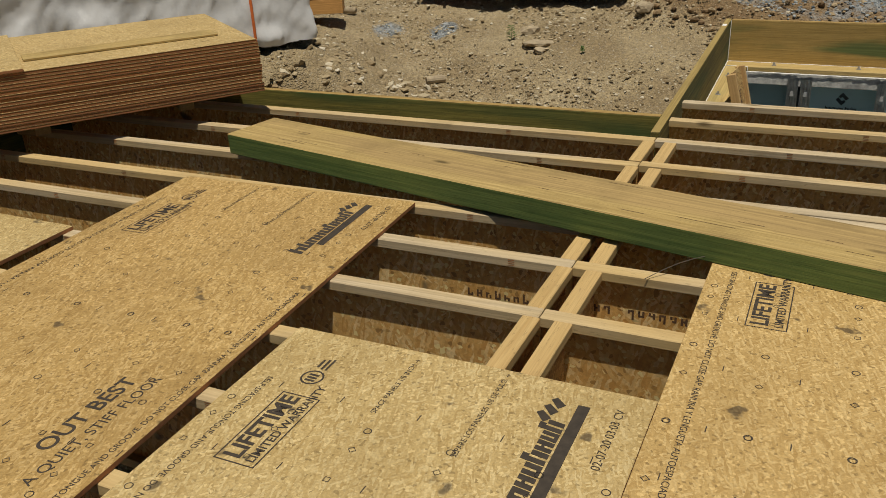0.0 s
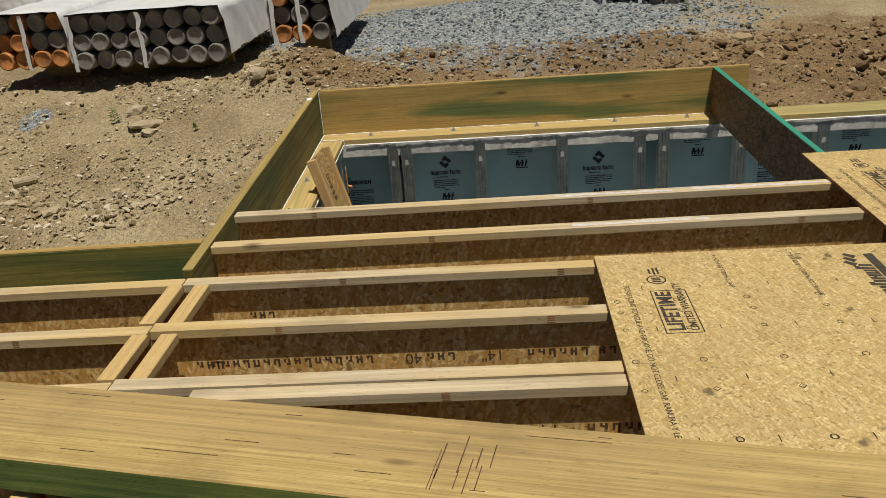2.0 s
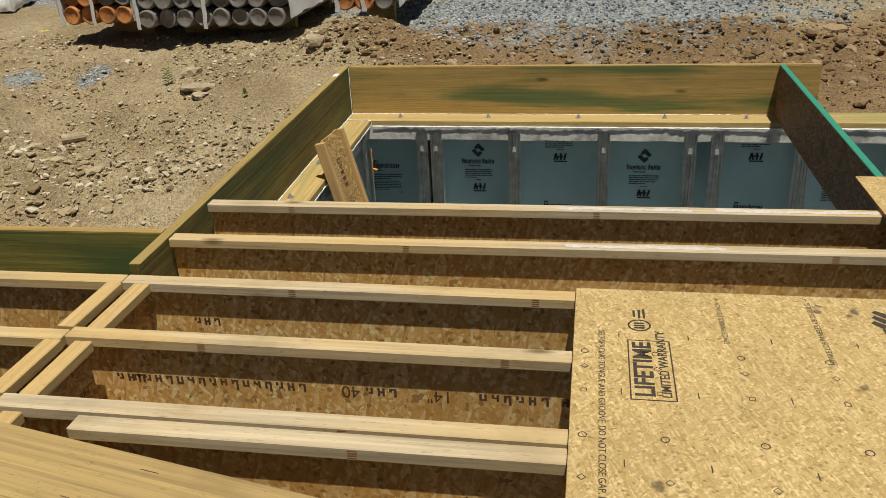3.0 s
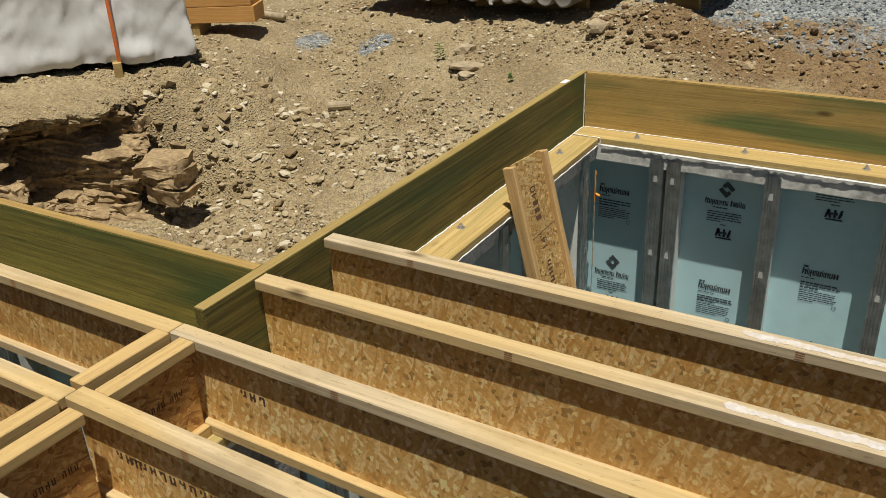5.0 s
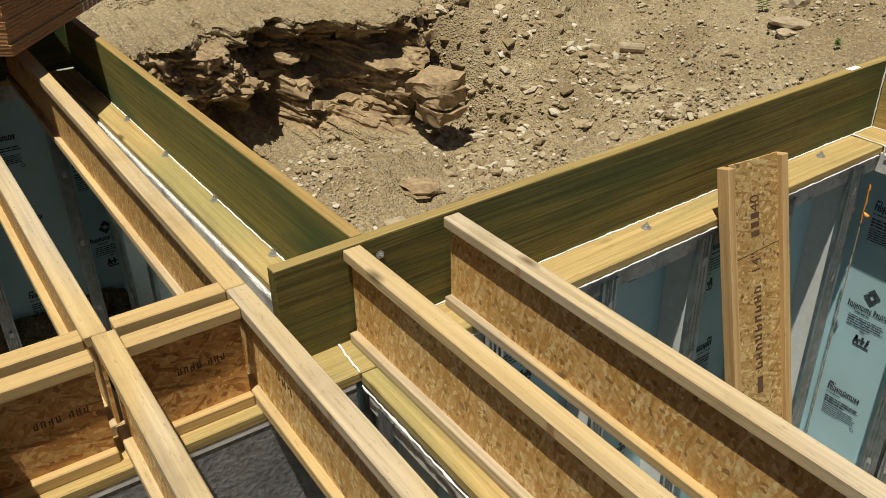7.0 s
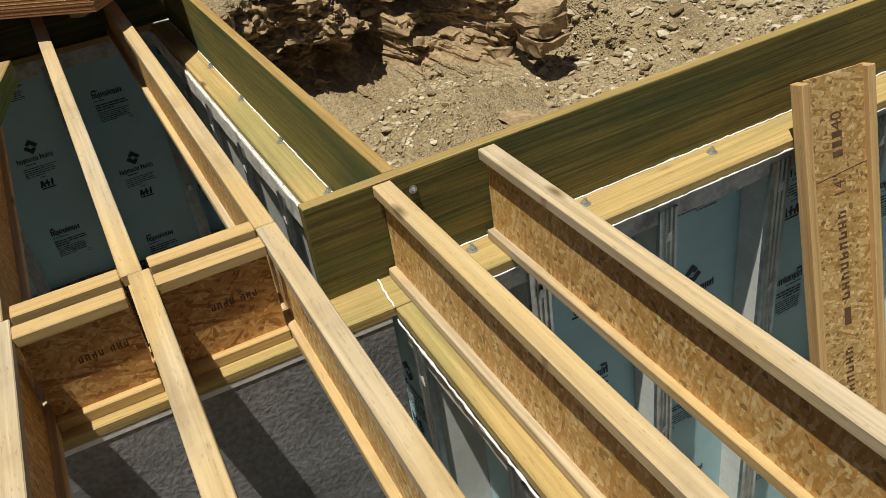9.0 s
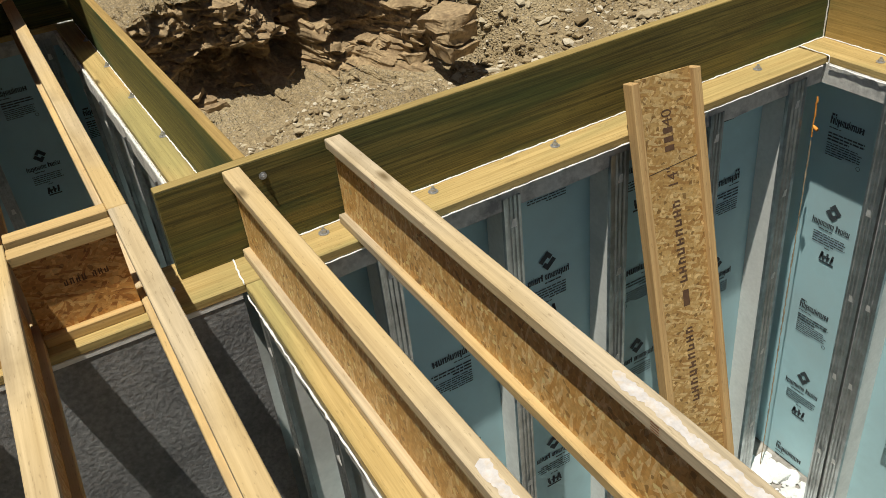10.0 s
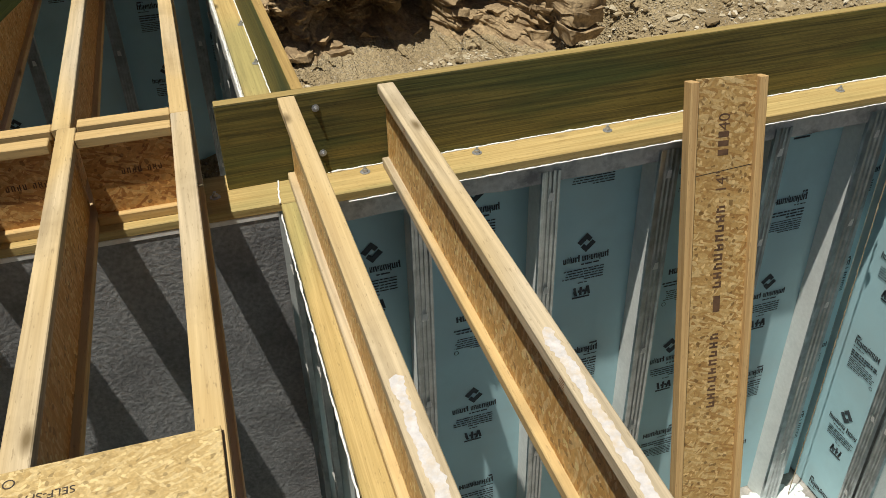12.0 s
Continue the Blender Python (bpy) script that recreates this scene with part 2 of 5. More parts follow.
STRAP = plain("orange strapping", (0.65, 0.16, 0.04), 0.5)
YELLOW = plain("yellow strap", (0.75, 0.62, 0.05), 0.5)
LOG_GREY = plain("grey log end", (0.20, 0.185, 0.17), 0.9, vary=0.35, grain=12, dirt=((0.09, 0.08, 0.075), 3.0, 0.7))
LOG_RUST = plain("orange log end", (0.42, 0.17, 0.05), 0.9, vary=0.35, grain=12, dirt=((0.15, 0.07, 0.03), 4.0, 0.7))
LUMBER = wood("orange squared lumber", (0.45, 0.22, 0.06), (0.68, 0.38, 0.13), 0)
LEAF = plain("young plant leaf", (0.10, 0.19, 0.04), 0.6)
SLATE = plain("weathered shale", (0.31, 0.225, 0.125), 0.95, vary=0.45, grain=22, relief=1.0, dirt=((0.17, 0.112, 0.06), 3.5, 0.8))
STONE = plain("pale field stone", (0.37, 0.30, 0.20), 0.95, vary=0.35, grain=16, relief=0.6, dirt=((0.26, 0.20, 0.13), 5.0, 0.6))
GRAVEL = stones("blue grey gravel", ((0.09, 0.11, 0.125), (0.18, 0.21, 0.23), (0.26, 0.29, 0.31), (0.38, 0.41, 0.42)))
FLOOR = plain("stony cellar floor", (0.30, 0.28, 0.25), 0.95, vary=0.4, grain=18, relief=0.8, dirt=((0.34, 0.32, 0.29), 2.0, 0.6))
CLOD = stones("clods and pebbles", ((0.15, 0.105, 0.05), (0.30, 0.225, 0.125), (0.38, 0.30, 0.18), (0.47, 0.40, 0.27), (0.64, 0.58, 0.46)))
RUBBLE = stones("brown rubble", ((0.12, 0.075, 0.038), (0.21, 0.135, 0.068), (0.29, 0.20, 0.105), (0.40, 0.31, 0.19)))

GROUND, gnt, gb, gvec, gcol = soil("dry clay soil", ((0.30, 0.22, 0.115), (0.43, 0.335, 0.19), (0.53, 0.43, 0.265)), ((0.22, 0.17, 0.11), (0.40, 0.34, 0.25), (0.56, 0.50, 0.40)))
# crushed stone lies beyond the dirt bank and in two small spills
geo = gnt.nodes.new("ShaderNodeSeparateXYZ")
gnt.links.new(gvec, geo.inputs[0])
v2 = node(gnt, "ShaderNodeTexVoronoi", Scale=30.0)
gnt.links.new(gvec, v2.inputs["Vector"])
sep2 = gnt.nodes.new("ShaderNodeSeparateColor")
gnt.links.new(v2.outputs["Color"], sep2.inputs["Color"])
grav_col = ramp(gnt, sep2.outputs[0], [(0.0, (0.10, 0.115, 0.125)), (0.5, (0.22, 0.25, 0.27)), (1.0, (0.40, 0.43, 0.44))])


def calc(op, a, b=0.0, c=None):
    n = gnt.nodes.new("ShaderNodeMath")
    n.operation = op
    for sock, val in zip(n.inputs, (a, b, c)):
        if val is None:
            continue
        if isinstance(val, (int, float)):
            sock.default_value = val
        else:
            gnt.links.new(val, sock)
    return n.outputs[0]


def disc(cx, cy, rx, ry):
    dx = calc("DIVIDE", calc("SUBTRACT", geo.outputs[0], cx), rx)
    dy = calc("DIVIDE", calc("SUBTRACT", geo.outputs[1], cy), ry)
    return calc("SUBTRACT", 1.0, calc("ADD", calc("POWER", calc("ABSOLUTE", dx), 2.0), calc("POWER", calc("ABSOLUTE", dy), 2.0)))


edge_noise = calc("MULTIPLY", calc("SUBTRACT", noise_tex(gnt, gvec, 1.4, 6, 0.65), 0.5), 2.6)
area = calc("MAXIMUM", disc(1.5, 10.9, 4.4, 3.7), calc("MAXIMUM", disc(-5.5, 6.4, 0.24, 0.36), disc(-4.75, 6.75, 0.2, 0.32)))
area = calc("MAXIMUM", area, disc(-8.0, 13.0, 3.5, 2.0))
grav_mask = ramp(gnt, calc("ADD", area, edge_noise), [(0.15, grey(0)), (0.6, grey(0.9))])
moist = calc("MAXIMUM", disc(2.0, 7.5, 4.3, 1.25), disc(6.6, 6.4, 3.6, 3.2))
moist_mask = ramp(gnt, calc("ADD", moist, calc("MULTIPLY", edge_noise, 0.5)), [(0.05, grey(0)), (0.5, grey(0.85))])
gcol = mix(gnt, moist_mask, gcol, mix(gnt, 1.0, gcol, (0.60, 0.47, 0.36), "MULTIPLY"))
gnt.links.new(mix(gnt, grav_mask, gcol, grav_col), gb.inputs["Base Color"])


# ---- building helpers ----
def part(name, bm, mat, parent=None, label="", smooth=False):
    me = bpy.data.meshes.new(name)
    bmesh.ops.recalc_face_normals(bm, faces=bm.faces)
    bm.to_mesh(me)
    bm.free()
    for mt in mat if isinstance(mat, (list, tuple)) else [mat]:
        me.materials.append(mt)
    if smooth:
        me.polygons.foreach_set("use_smooth", [True] * len(me.polygons))
    ob = new(name, me)
    if parent:
        ob.parent = parent
    if label:
        ob["label"] = label
    return ob


def shared(name, me, parent, m=None):
    ob = new(name, me)
    ob.parent = parent
    if m is not None:
        ob.matrix_basis = m
    return ob


def thing(name, at, label, category, group="", kind="", turn=0.0):
    e = new(name)
    e.empty_display_size = 0.1
    e.matrix_basis = pose(*at, 0, 0, turn)
    return tagged(e, label, category, group, kind)


def box(bm, x0, x1, y0, y1, z0, z1, bev=0.0, mi=0):
    r = bmesh.ops.create_cube(bm, size=1.0)
    for v in r["verts"]:
        v.co = Vector(((x0 + x1) / 2 + v.co.x * (x1 - x0), (y0 + y1) / 2 + v.co.y * (y1 - y0), (z0 + z1) / 2 + v.co.z * (z1 - z0)))
    fs = {f for v in r["verts"] for f in v.link_faces}
    if bev:
        es = list({e for f in fs for e in f.edges})
        out = bmesh.ops.bevel(bm, geom=es, offset=bev, segments=1, affect="EDGES")
        fs = {f for f in fs if f.is_valid} | set(out["faces"])
    for f in fs:
        f.material_index = mi
    return fs


def boxed(name, dims, mat, parent=None, label="", bev=0.002):
    bm = bmesh.new()
    box(bm, *dims, bev)
    return part(name, bm, mat, parent, label)


def text_mesh(body, size, mat, bold=0.0):
    cu = bpy.data.curves.new("print", "FONT")
    cu.body, cu.size, cu.offset = body, size, bold
    cu.align_x, cu.align_y = "LEFT", "BOTTOM_BASELINE"
    ob = bpy.data.objects.new("print", cu)
    me = bpy.data.meshes.new_from_object(ob)
    bpy.data.objects.remove(ob)
    me.materials.clear()
    me.materials.append(mat)
    return me


TEXTS = {}


def lettering(body, size, parent, m, mat=None, bold=0.0, name="lettering"):
    key = (body, size, (mat or INK).name)
    if key not in TEXTS:
        TEXTS[key] = text_mesh(body, size, mat or INK, bold)
    return shared(name, TEXTS[key], parent, m)


def quad(bm, pts):
    return bm.faces.new([bm.verts.new(p) for p in pts])


def flat(bm, x0, x1, y0, y1, z=0.0):
    return quad(bm, [(x0, y0, z), (x1, y0, z), (x1, y1, z), (x0, y1, z)])


# ---- ground ----
def smooth(a, b, t):
    t = np.clip((t - a) / (b - a), 0, 1)
    return t * t * (3 - 2 * t)


def cliff_line(y):
    return -5.55 + 0.55 * smooth(2.0, 3.0, y) + 0.35 * smooth(3.2, 4.4, y) - 0.9 * smooth(4.6, 6.2, y)


def ground_height(x, y):
    low = -2.12 + 0.34 * np.maximum(y - 3.0, 0) - 0.10 * np.sin(x * 0.9) * smooth(2, 4, y)
    low = low + 0.30 * np.exp(-((x + 4.3) ** 2 / 0.5 + (y - 1.9) ** 2 / 0.9))
    top = -0.80 + 0.05 * np.sin(0.7 * x + 0.4 * y)
    low = np.minimum(low, top) - 0.12 * np.exp(-((low - top) / 0.25) ** 2)
    edge = cliff_line(y) - 0.62 * (1 - smooth(2.9, 3.9, y))
    width = 0.10 + 0.95 * smooth(2.5, 4.0, y)
    k = smooth(edge + width, edge - width, x + 0.5 * (1 - smooth(2.6, 3.9, y)))
    z = low * (1 - k) + (top + 0.06) * k
    # spoil heap and the rough bank behind the far wall
    z = z + 0.36 * np.exp(-((x + 1.2) ** 2 / 0.45 + (y - 7.5) ** 2 / 0.28))
    z = z + 0.16 * np.exp(-((y - 8.0) ** 2 / 0.30)) * smooth(-0.6, 0.4, x)
    z = z - 0.45 * np.exp(-((x - 6.2) ** 2 / 2.0 + (y - 5.8) ** 2 / 1.5)) - 0.25 * smooth(3.3, 4.8, x) * smooth(9.5, 7.5, y)
    z = z + 0.25 * np.exp(-((x - 1.3) ** 2 / 9 + (y - 11.5) ** 2 / 4))
    # the cellar
    inside = ((x > -0.10 - 0.0262 * (y + 0.635)) & (y < 2.775)) | ((y < -0.31 + 0.0245 * x) & (x > -3.80))
    return np.where(inside, -3.5, z)


def spread(stops):
    return np.unique(np.concatenate([np.arange(a, b, s) for a, b, s in stops]).round(4))


gx = spread([(-60, -14, 4.0), (-14, -7.5, 0.35), (-7.5, -2.5, 0.045), (-2.5, 4.5, 0.06), (4.5, 9.0, 0.12), (9.0, 60.1, 4.0)])
gy = spread([(-40, -8, 4.0), (-8, -0.6, 0.8), (-0.6, 5.2, 0.045), (5.2, 9.6, 0.06), (9.6, 16.0, 0.16), (16, 80.1, 4.0)])
GX, GY = np.meshgrid(gx, gy, indexing="ij")
GZ = ground_height(GX, GY)
rough_z = np.zeros_like(GZ)
for a in range(len(gx)):
    for b in range(len(gy)):
        if GZ[a, b] < -3 or abs(gx[a]) > 9 or gy[b] > 14:
            continue
        p = Vector((gx[a], gy[b], 0))
        near_bank = 1.0 if (gx[a] < -3.4 and gy[b] < 4.6) else 0.7
        if gx[a] > -1.9 and 6.9 < gy[b] < 8.9:
            near_bank = 0.9
        if gx[a] > 3.2 and gy[b] < 9.5:
            near_bank = 1.1
        rough_z[a, b] = near_bank * (0.07 * noise.noise(p * 2.1) + 0.05 * noise.noise(p * 6.0) + 0.035 * noise.noise(p * 13.0)) + 0.010 * noise.noise(p * 25.0)
GZ = GZ + rough_z
nx, ny = len(gx), len(gy)
verts = np.stack([GX, GY, GZ], -1).reshape(-1, 3)
ii = np.arange(nx * ny).reshape(nx, ny)
faces = np.stack([ii[:-1, :-1], ii[1:, :-1], ii[1:, 1:], ii[:-1, 1:]], -1).reshape(-1, 4)
gme = bpy.data.meshes.new("ground")
gme.from_pydata(verts.tolist(), [], faces.tolist())
gme.materials.append(GROUND)
gme.polygons.foreach_set("use_smooth", [True] * len(gme.polygons))
ground = tagged(new("ground", gme), "dry stony clay ground with a crumbling cut bank", "ground", kind="structure")


def ground_z(x, y):
    a = min(max(int(np.searchsorted(gx, x)), 1), nx - 1)
    b = min(max(int(np.searchsorted(gy, y)), 1), ny - 1)
    return float(GZ[a, b])


# ---- foundation ----
FLOOR_Z, TOP_Z = -3.24, -0.394
floor = boxed("floor", (-3.9, 7.0, -8.0, 2.75, -3.4, FLOOR_Z), FLOOR, bev=0)
tagged(floor, "grey stony cellar floor", "floor", kind="structure")


def print_mesh(w, h, first, seed):
    """Printed matter on a foam panel, repeating every 1.2 m: an emblem with a heavy name bar, fine lines and a dark
    block, then a second name bar with lines; first: depth of an emblem below the panel's top."""
    rnd = random.Random(seed)
    bm = bmesh.new()
    cx = w * 0.5

    def bar(x0, x1, z0, z1):
        z0, z1 = max(z0, -h), min(z1, 0.0)
        if z1 - z0 > 0.002:
            flat(bm, x0, x1, z0, z1)

    def lean(x0, x1, z0, z1, k):
        if z1 < 0 and z0 > -h:
            quad(bm, [(x0, z0, 0), (x1, z0, 0), (x1 + k, z1, 0), (x0 + k, z1, 0)])

    def blocks(x, z, widths, gap, height, tall=(), low=()):
        for i, wd in enumerate(widths):
            if wd > 0:
                t = height * (1.32 if i in tall else 1.0)
                d = height * 0.3 if i in low else 0.0
                lean(x, x + wd * 0.36, z - d, z + t, 0.002)
                lean(x + wd * 0.62, x + wd, z, z + height, 0.002)
                lean(x + wd * 0.36, x + wd * 0.62, z + height * (0.72, 0.0, 0.38)[i % 3], z + height * (1.0, 0.26, 0.64)[i % 3], 0.001)
            x += abs(wd) + gap

    def lines(x0, x1, z, n, step, thick):
        for i in range(n):
            x, end = x0, x1 - (x1 - x0) * (rnd.uniform(0.35, 0.6) if i == n - 1 else rnd.uniform(0, 0.12))
            while x < end:
                wd = min(rnd.uniform(0.012, 0.045), end - x)
                bar(x, x + wd, z - thick, z)
                x += wd + 0.005
            z -= step

    z = -first + 2.4
    while z > -h - 0.1:
        for g in (1, -1):
            for pts in (((0.0, 0.055), (0.05, 0.008), (0.03, -0.012), (0.0, 0.018), (-0.014, 0.005), (-0.030, 0.022)),):
                if -h < z - 0.06 and z + 0.06 < 0:
                    quad(bm, [(cx + g * px, z + g * pz, 0) for px, pz in pts[:4]])
                    quad(bm, [(cx + g * pts[0][0], z + g * pts[0][1], 0), (cx + g * pts[3][0], z + g * pts[3][1], 0), (cx + g * pts[4][0], z + g * pts[4][1], 0), (cx + g * pts[5][0], z + g * pts[5][1], 0)])
        blocks(cx - 0.125, z - 0.105, (0.019, 0.017, 0.017, 0.017, 0.012, 0.008, 0.017, 0.012, -0.008, 0.026, 0.017, 0.008, 0.008, 0.016), 0.003, 0.030, (0, 9, 11, 12), (2,))
        lines(cx - 0.075, cx + 0.085, z - 0.120, 1, 0.01, 0.008)
        lines(cx - 0.105, cx + 0.115, z - 0.150, 5, 0.0155, 0.0065)
        lines(cx - 0.02, cx + 0.06, z - 0.232, 1, 0.01, 0.006)
        for i in range(4):
            x = cx - 0.045 + 0.024 * i
            lean(x, x + 0.014, z - 0.315, z - 0.262, 0.012 * (1, -1, 0, 1)[i])
            lean(x + 0.007, x + 0.021, z - 0.296, z - 0.281, 0.003)
        bar(cx - 0.04, cx + 0.055, z - 0.330, z - 0.320)
        zs = z - 0.70
        lines(cx - 0.11, cx - 0.04, zs + 0.060, 1, 0.02, 0.012)
        blocks(cx - 0.115, zs, (0.024, 0.015, 0.022, 0.013, 0.021, 0.014, 0.021, 0.020, 0.028), 0.003, 0.034, (0, 1, 5), (2,))
        lines(cx - 0.115, cx + 0.06, zs - 0.018, 1, 0.02, 0.006)
        lines(cx - 0.115, cx + 0.115, zs - 0.048, 3, 0.018, 0.009)
        lines(cx - 0.115, cx + 0.10, zs - 0.106, 6, 0.0135, 0.0055)
        for i in range(10):
            a0, a1 = i * math.pi / 5, (i + 1) * math.pi / 5
            if -h < zs - 0.22 and zs < 0:
                quad(bm, [(cx + 0.09 + q * math.cos(an), zs - 0.19 + q * math.sin(an), 0) for q, an in ((0.010, a0), (0.013, a0), (0.013, a1), (0.010, a1))])
        z -= 1.2
    return bm


def stud_mesh(w, h):
    """Folded galvanised strip with three ribs; faces +z of its local frame, runs down -y."""
    bm = bmesh.new()
    prof = [(0, -0.02), (0, 0)]
    for i in range(3):
        c = w * (0.27 + 0.23 * i)
        prof += [(c - 0.011, 0), (c - 0.006, -0.008), (c + 0.006, -0.008), (c + 0.011, 0)]
    prof += [(w, 0), (w, -0.02)]
    rows = [[bm.verts.new((x, yy, z)) for x, z in prof] for yy in (0, -h)]
    for i in range(len(prof) - 1):
        bm.faces.new((rows[0][i], rows[0][i + 1], rows[1][i + 1], rows[1][i]))
    return bm


def foundation_wall(name, frame_m, length, studs, label, emblems=(), clips=True, height=TOP_Z - FLOOR_Z, thick=0.12, print_seed=0):
    """A panel wall in its own frame: x along the inner face, y up (0 at the top), z towards the room; stud faces at z = 0."""
    w = tagged(new(name), label, "wall", kind="structure")
    w.empty_display_size = 0.1
    w.matrix_basis = frame_m
    recess = -0.17
    boxed("concrete_shell", (0, length, -height, 0, recess - 0.02 - thick, recess - 0.02), CONCRETE, w, bev=0)
    bm = bmesh.new()
    box(bm, 0, length, -0.105, 0, recess - 0.02, -0.012, 0.004)
    bmesh.ops.subdivide_edges(bm, edges=[e for e in bm.edges if abs(e.verts[0].co.x - e.verts[1].co.x) > 0.5], cuts=40)
    for v in bm.verts:
        if v.co.z > -0.03:
            v.co.z += 0.006 * noise.noise(Vector((v.co.x * 7, v.co.y * 9, 3)))
            if v.co.y < -0.09:
                v.co.y += 0.012 * noise.noise(Vector((v.co.x * 5, 1, 3)))
    part("bond_beam", bm, CONCRETE, w, "rough pale concrete bond beam")
    studs = sorted(studs)
    edges = [0.0] + [c for c, _ in studs] + [length]
    h = height - 0.105 - 0.004
    for i, (a, b) in enumerate(zip(edges, edges[1:])):
        if b - a < 0.12:
            continue
        p = boxed("foam_panel", (a + 0.012, b - 0.004, -0.105 - h, -0.105, recess - 0.02, recess), FOAM, w, bev=0)
        if b - a < 0.25:
            continue
        first = emblems[i] if i < len(emblems) else 0.5 + 0.3 * (i % 3)
        bm = print_mesh(b - a, h, first, print_seed + i)
        for v in bm.verts:
            v.co = Vector((a + v.co.x, -0.105 + v.co.y, recess + 0.003))
        part("print", bm, INK_BLUE, p)
    for c, sw in studs:
        boxed("stud_rib", (c - sw * 0.32, c + sw * 0.32, -0.105 - h, -0.105, recess, -0.021), RIB, w, bev=0.002)
        bm = stud_mesh(sw, h + 0.07)
        st = part("metal_stud", bm, STEEL, w, "galvanised ribbed metal stud face")
        st.matrix_basis = pose(c - sw / 2, -0.045, 0)
        if clips:
            for zc in (-0.12, -0.62, -1.15, -1.7, -2.3):
                bm = bmesh.new()
                quad(bm, [(-0.014, -0.022, 0), (0.014, -0.022, 0), (0.009, 0.022, 0.006), (-0.009, 0.022, 0.006)])
                quad(bm, [(-0.014, -0.022, 0), (-0.009, 0.022, 0.006), (-0.012, 0.02, -0.002), (-0.016, -0.024, -0.002)])
                cl = part("clip", bm, SEAL, st)
                cl.matrix_basis = pose(sw * 0.5, zc, 0.003)
    return w


def wall_frame(origin, along, out):
    a, o = Vector(along), Vector(out)
    m = Matrix.Identity(4)
    for r in range(3):
        m[r][0], m[r][1], m[r][2], m[r][3] = a[r], (0, 0, 1)[r], o[r], origin[r]
    return m


foundation_wall("wall_north", wall_frame((-0.15, 2.525, TOP_Z), (1, 0, 0), (0, -1, 0)), 6.9,
                [(0.62, 0.085), (0.725, 0.085), (1.30, 0.085), (1.935, 0.085), (2.53, 0.085), (2.71, 0.085), (3.29, 0.085), (3.90, 0.085), (4.51, 0.085), (5.12, 0.085)],
                "blue foam insulated precast wall with galvanised studs", (0.776, 0.3, 0.125, 1.08, 0.155, 0.3, 1.06), print_seed=0)
# the walls west of the wide room stand slightly askew to the joists
WEST_TURN = pose(-0.008, -0.635, 0, 0, 0, 1.5) @ Matrix.Translation((0.02, 0.635, 0))
SIDE_TURN = pose(0.0, -0.31, 0, 0, 0, 1.4) @ Matrix.Translation((0, 0.31, 0))


def askew(ob, m=WEST_TURN):
    ob.matrix_basis = m @ ob.matrix_basis
    return ob


askew(foundation_wall("wall_west", wall_frame((0.15, 2.66, TOP_Z), (0, -1, 0), (1, 0, 0)), 2.93,
                      [(0.30, 0.12), (0.84, 0.085), (1.42, 0.10), (1.99, 0.085), (2.57, 0.085)],
                      "blue foam insulated precast wall behind the leaning joist", (0.3, 0.985, 1.28, 0.467, 0.08, 0.28), print_seed=3))
foundation_wall("wall_middle", wall_frame((6.9, -0.455, TOP_Z), (-1, 0, 0), (0, -1, 0)), 6.72,
                [(6.60, 0.085), (6.0, 0.085), (5.39, 0.085), (4.78, 0.085)], "short precast wall with metal studs under a joist", print_seed=2, thick=0.03)
askew(foundation_wall("wall_inner", wall_frame((-0.12, -0.492, TOP_Z), (-1, 0, 0), (0, -1, 0)), 3.85,
                [(0.25, 0.085), (0.86, 0.085), (1.47, 0.085), (2.08, 0.085), (2.69, 0.085)], "blue foam insulated wall below the sill", print_seed=1), SIDE_TURN)
foundation_wall("wall_end", wall_frame((-3.7, -8.0, TOP_Z), (0, 1, 0), (1, 0, 0)), 7.75,
                [(7.35 - 0.61 * i, 0.085) for i in range(8)], "blue foam insulated end wall in shade", print_seed=4)
bm = bmesh.new()
box(bm, -0.12, 0.152, -8.0, -0.47, FLOOR_Z, TOP_Z - 0.002)
parged = tagged(part("wall_parged", bm, PARGE), "grey rough parged concrete cellar wall", "wall", kind="structure")
boxed("top_strip", (0.08, 0.1545, -8.0, -0.47, TOP_Z - 0.022, TOP_Z - 0.001), SEAL, parged, "white strip along the wall top")
tagged(boxed("wall_east", (6.8, 7.0, -8.0, 2.6, FLOOR_Z, -0.36), CONCRETE, bev=0), "plain concrete cellar wall", "wall", kind="structure")
tagged(boxed("wall_south", (-3.9, 7.0, -8.2, -8.0, FLOOR_Z, -0.36), CONCRETE, bev=0), "plain concrete cellar wall", "wall", kind="structure")


# ---- sill plates, rims, sealant ----
def bolt(x, y, z, name="anchor_bolt", side=False):
    b = thing(name, (x, y, z), "zinc anchor bolt with washer and nut", "bolt", "anchor bolts")
    bm = bmesh.new()
    bmesh.ops.create_cone(bm, cap_ends=True, segments=18, radius1=0.021, radius2=0.021, depth=0.003, matrix=Matrix.Translation((0, 0, 0.0015)))
    part("washer", bm, BOLT, b)
    bm = bmesh.new()
    bmesh.ops.create_cone(bm, cap_ends=True, segments=6, radius1=0.0125, radius2=0.0115, depth=0.012, matrix=Matrix.Translation((0, 0, 0.009)))
    part("nut", bm, BOLT, b)
    bm = bmesh.new()
    bmesh.ops.create_cone(bm, cap_ends=True, segments=12, radius1=0.0065, radius2=0.006, depth=0.010, matrix=Matrix.Translation((0, 0, 0.020)))
    part("shank", bm, BOLT, b)
    if side:
        b.matrix_basis = pose(x, y, z, 0, 90, 0) @ Matrix.Diagonal((0.7, 0.7, 0.7, 1))
    return b


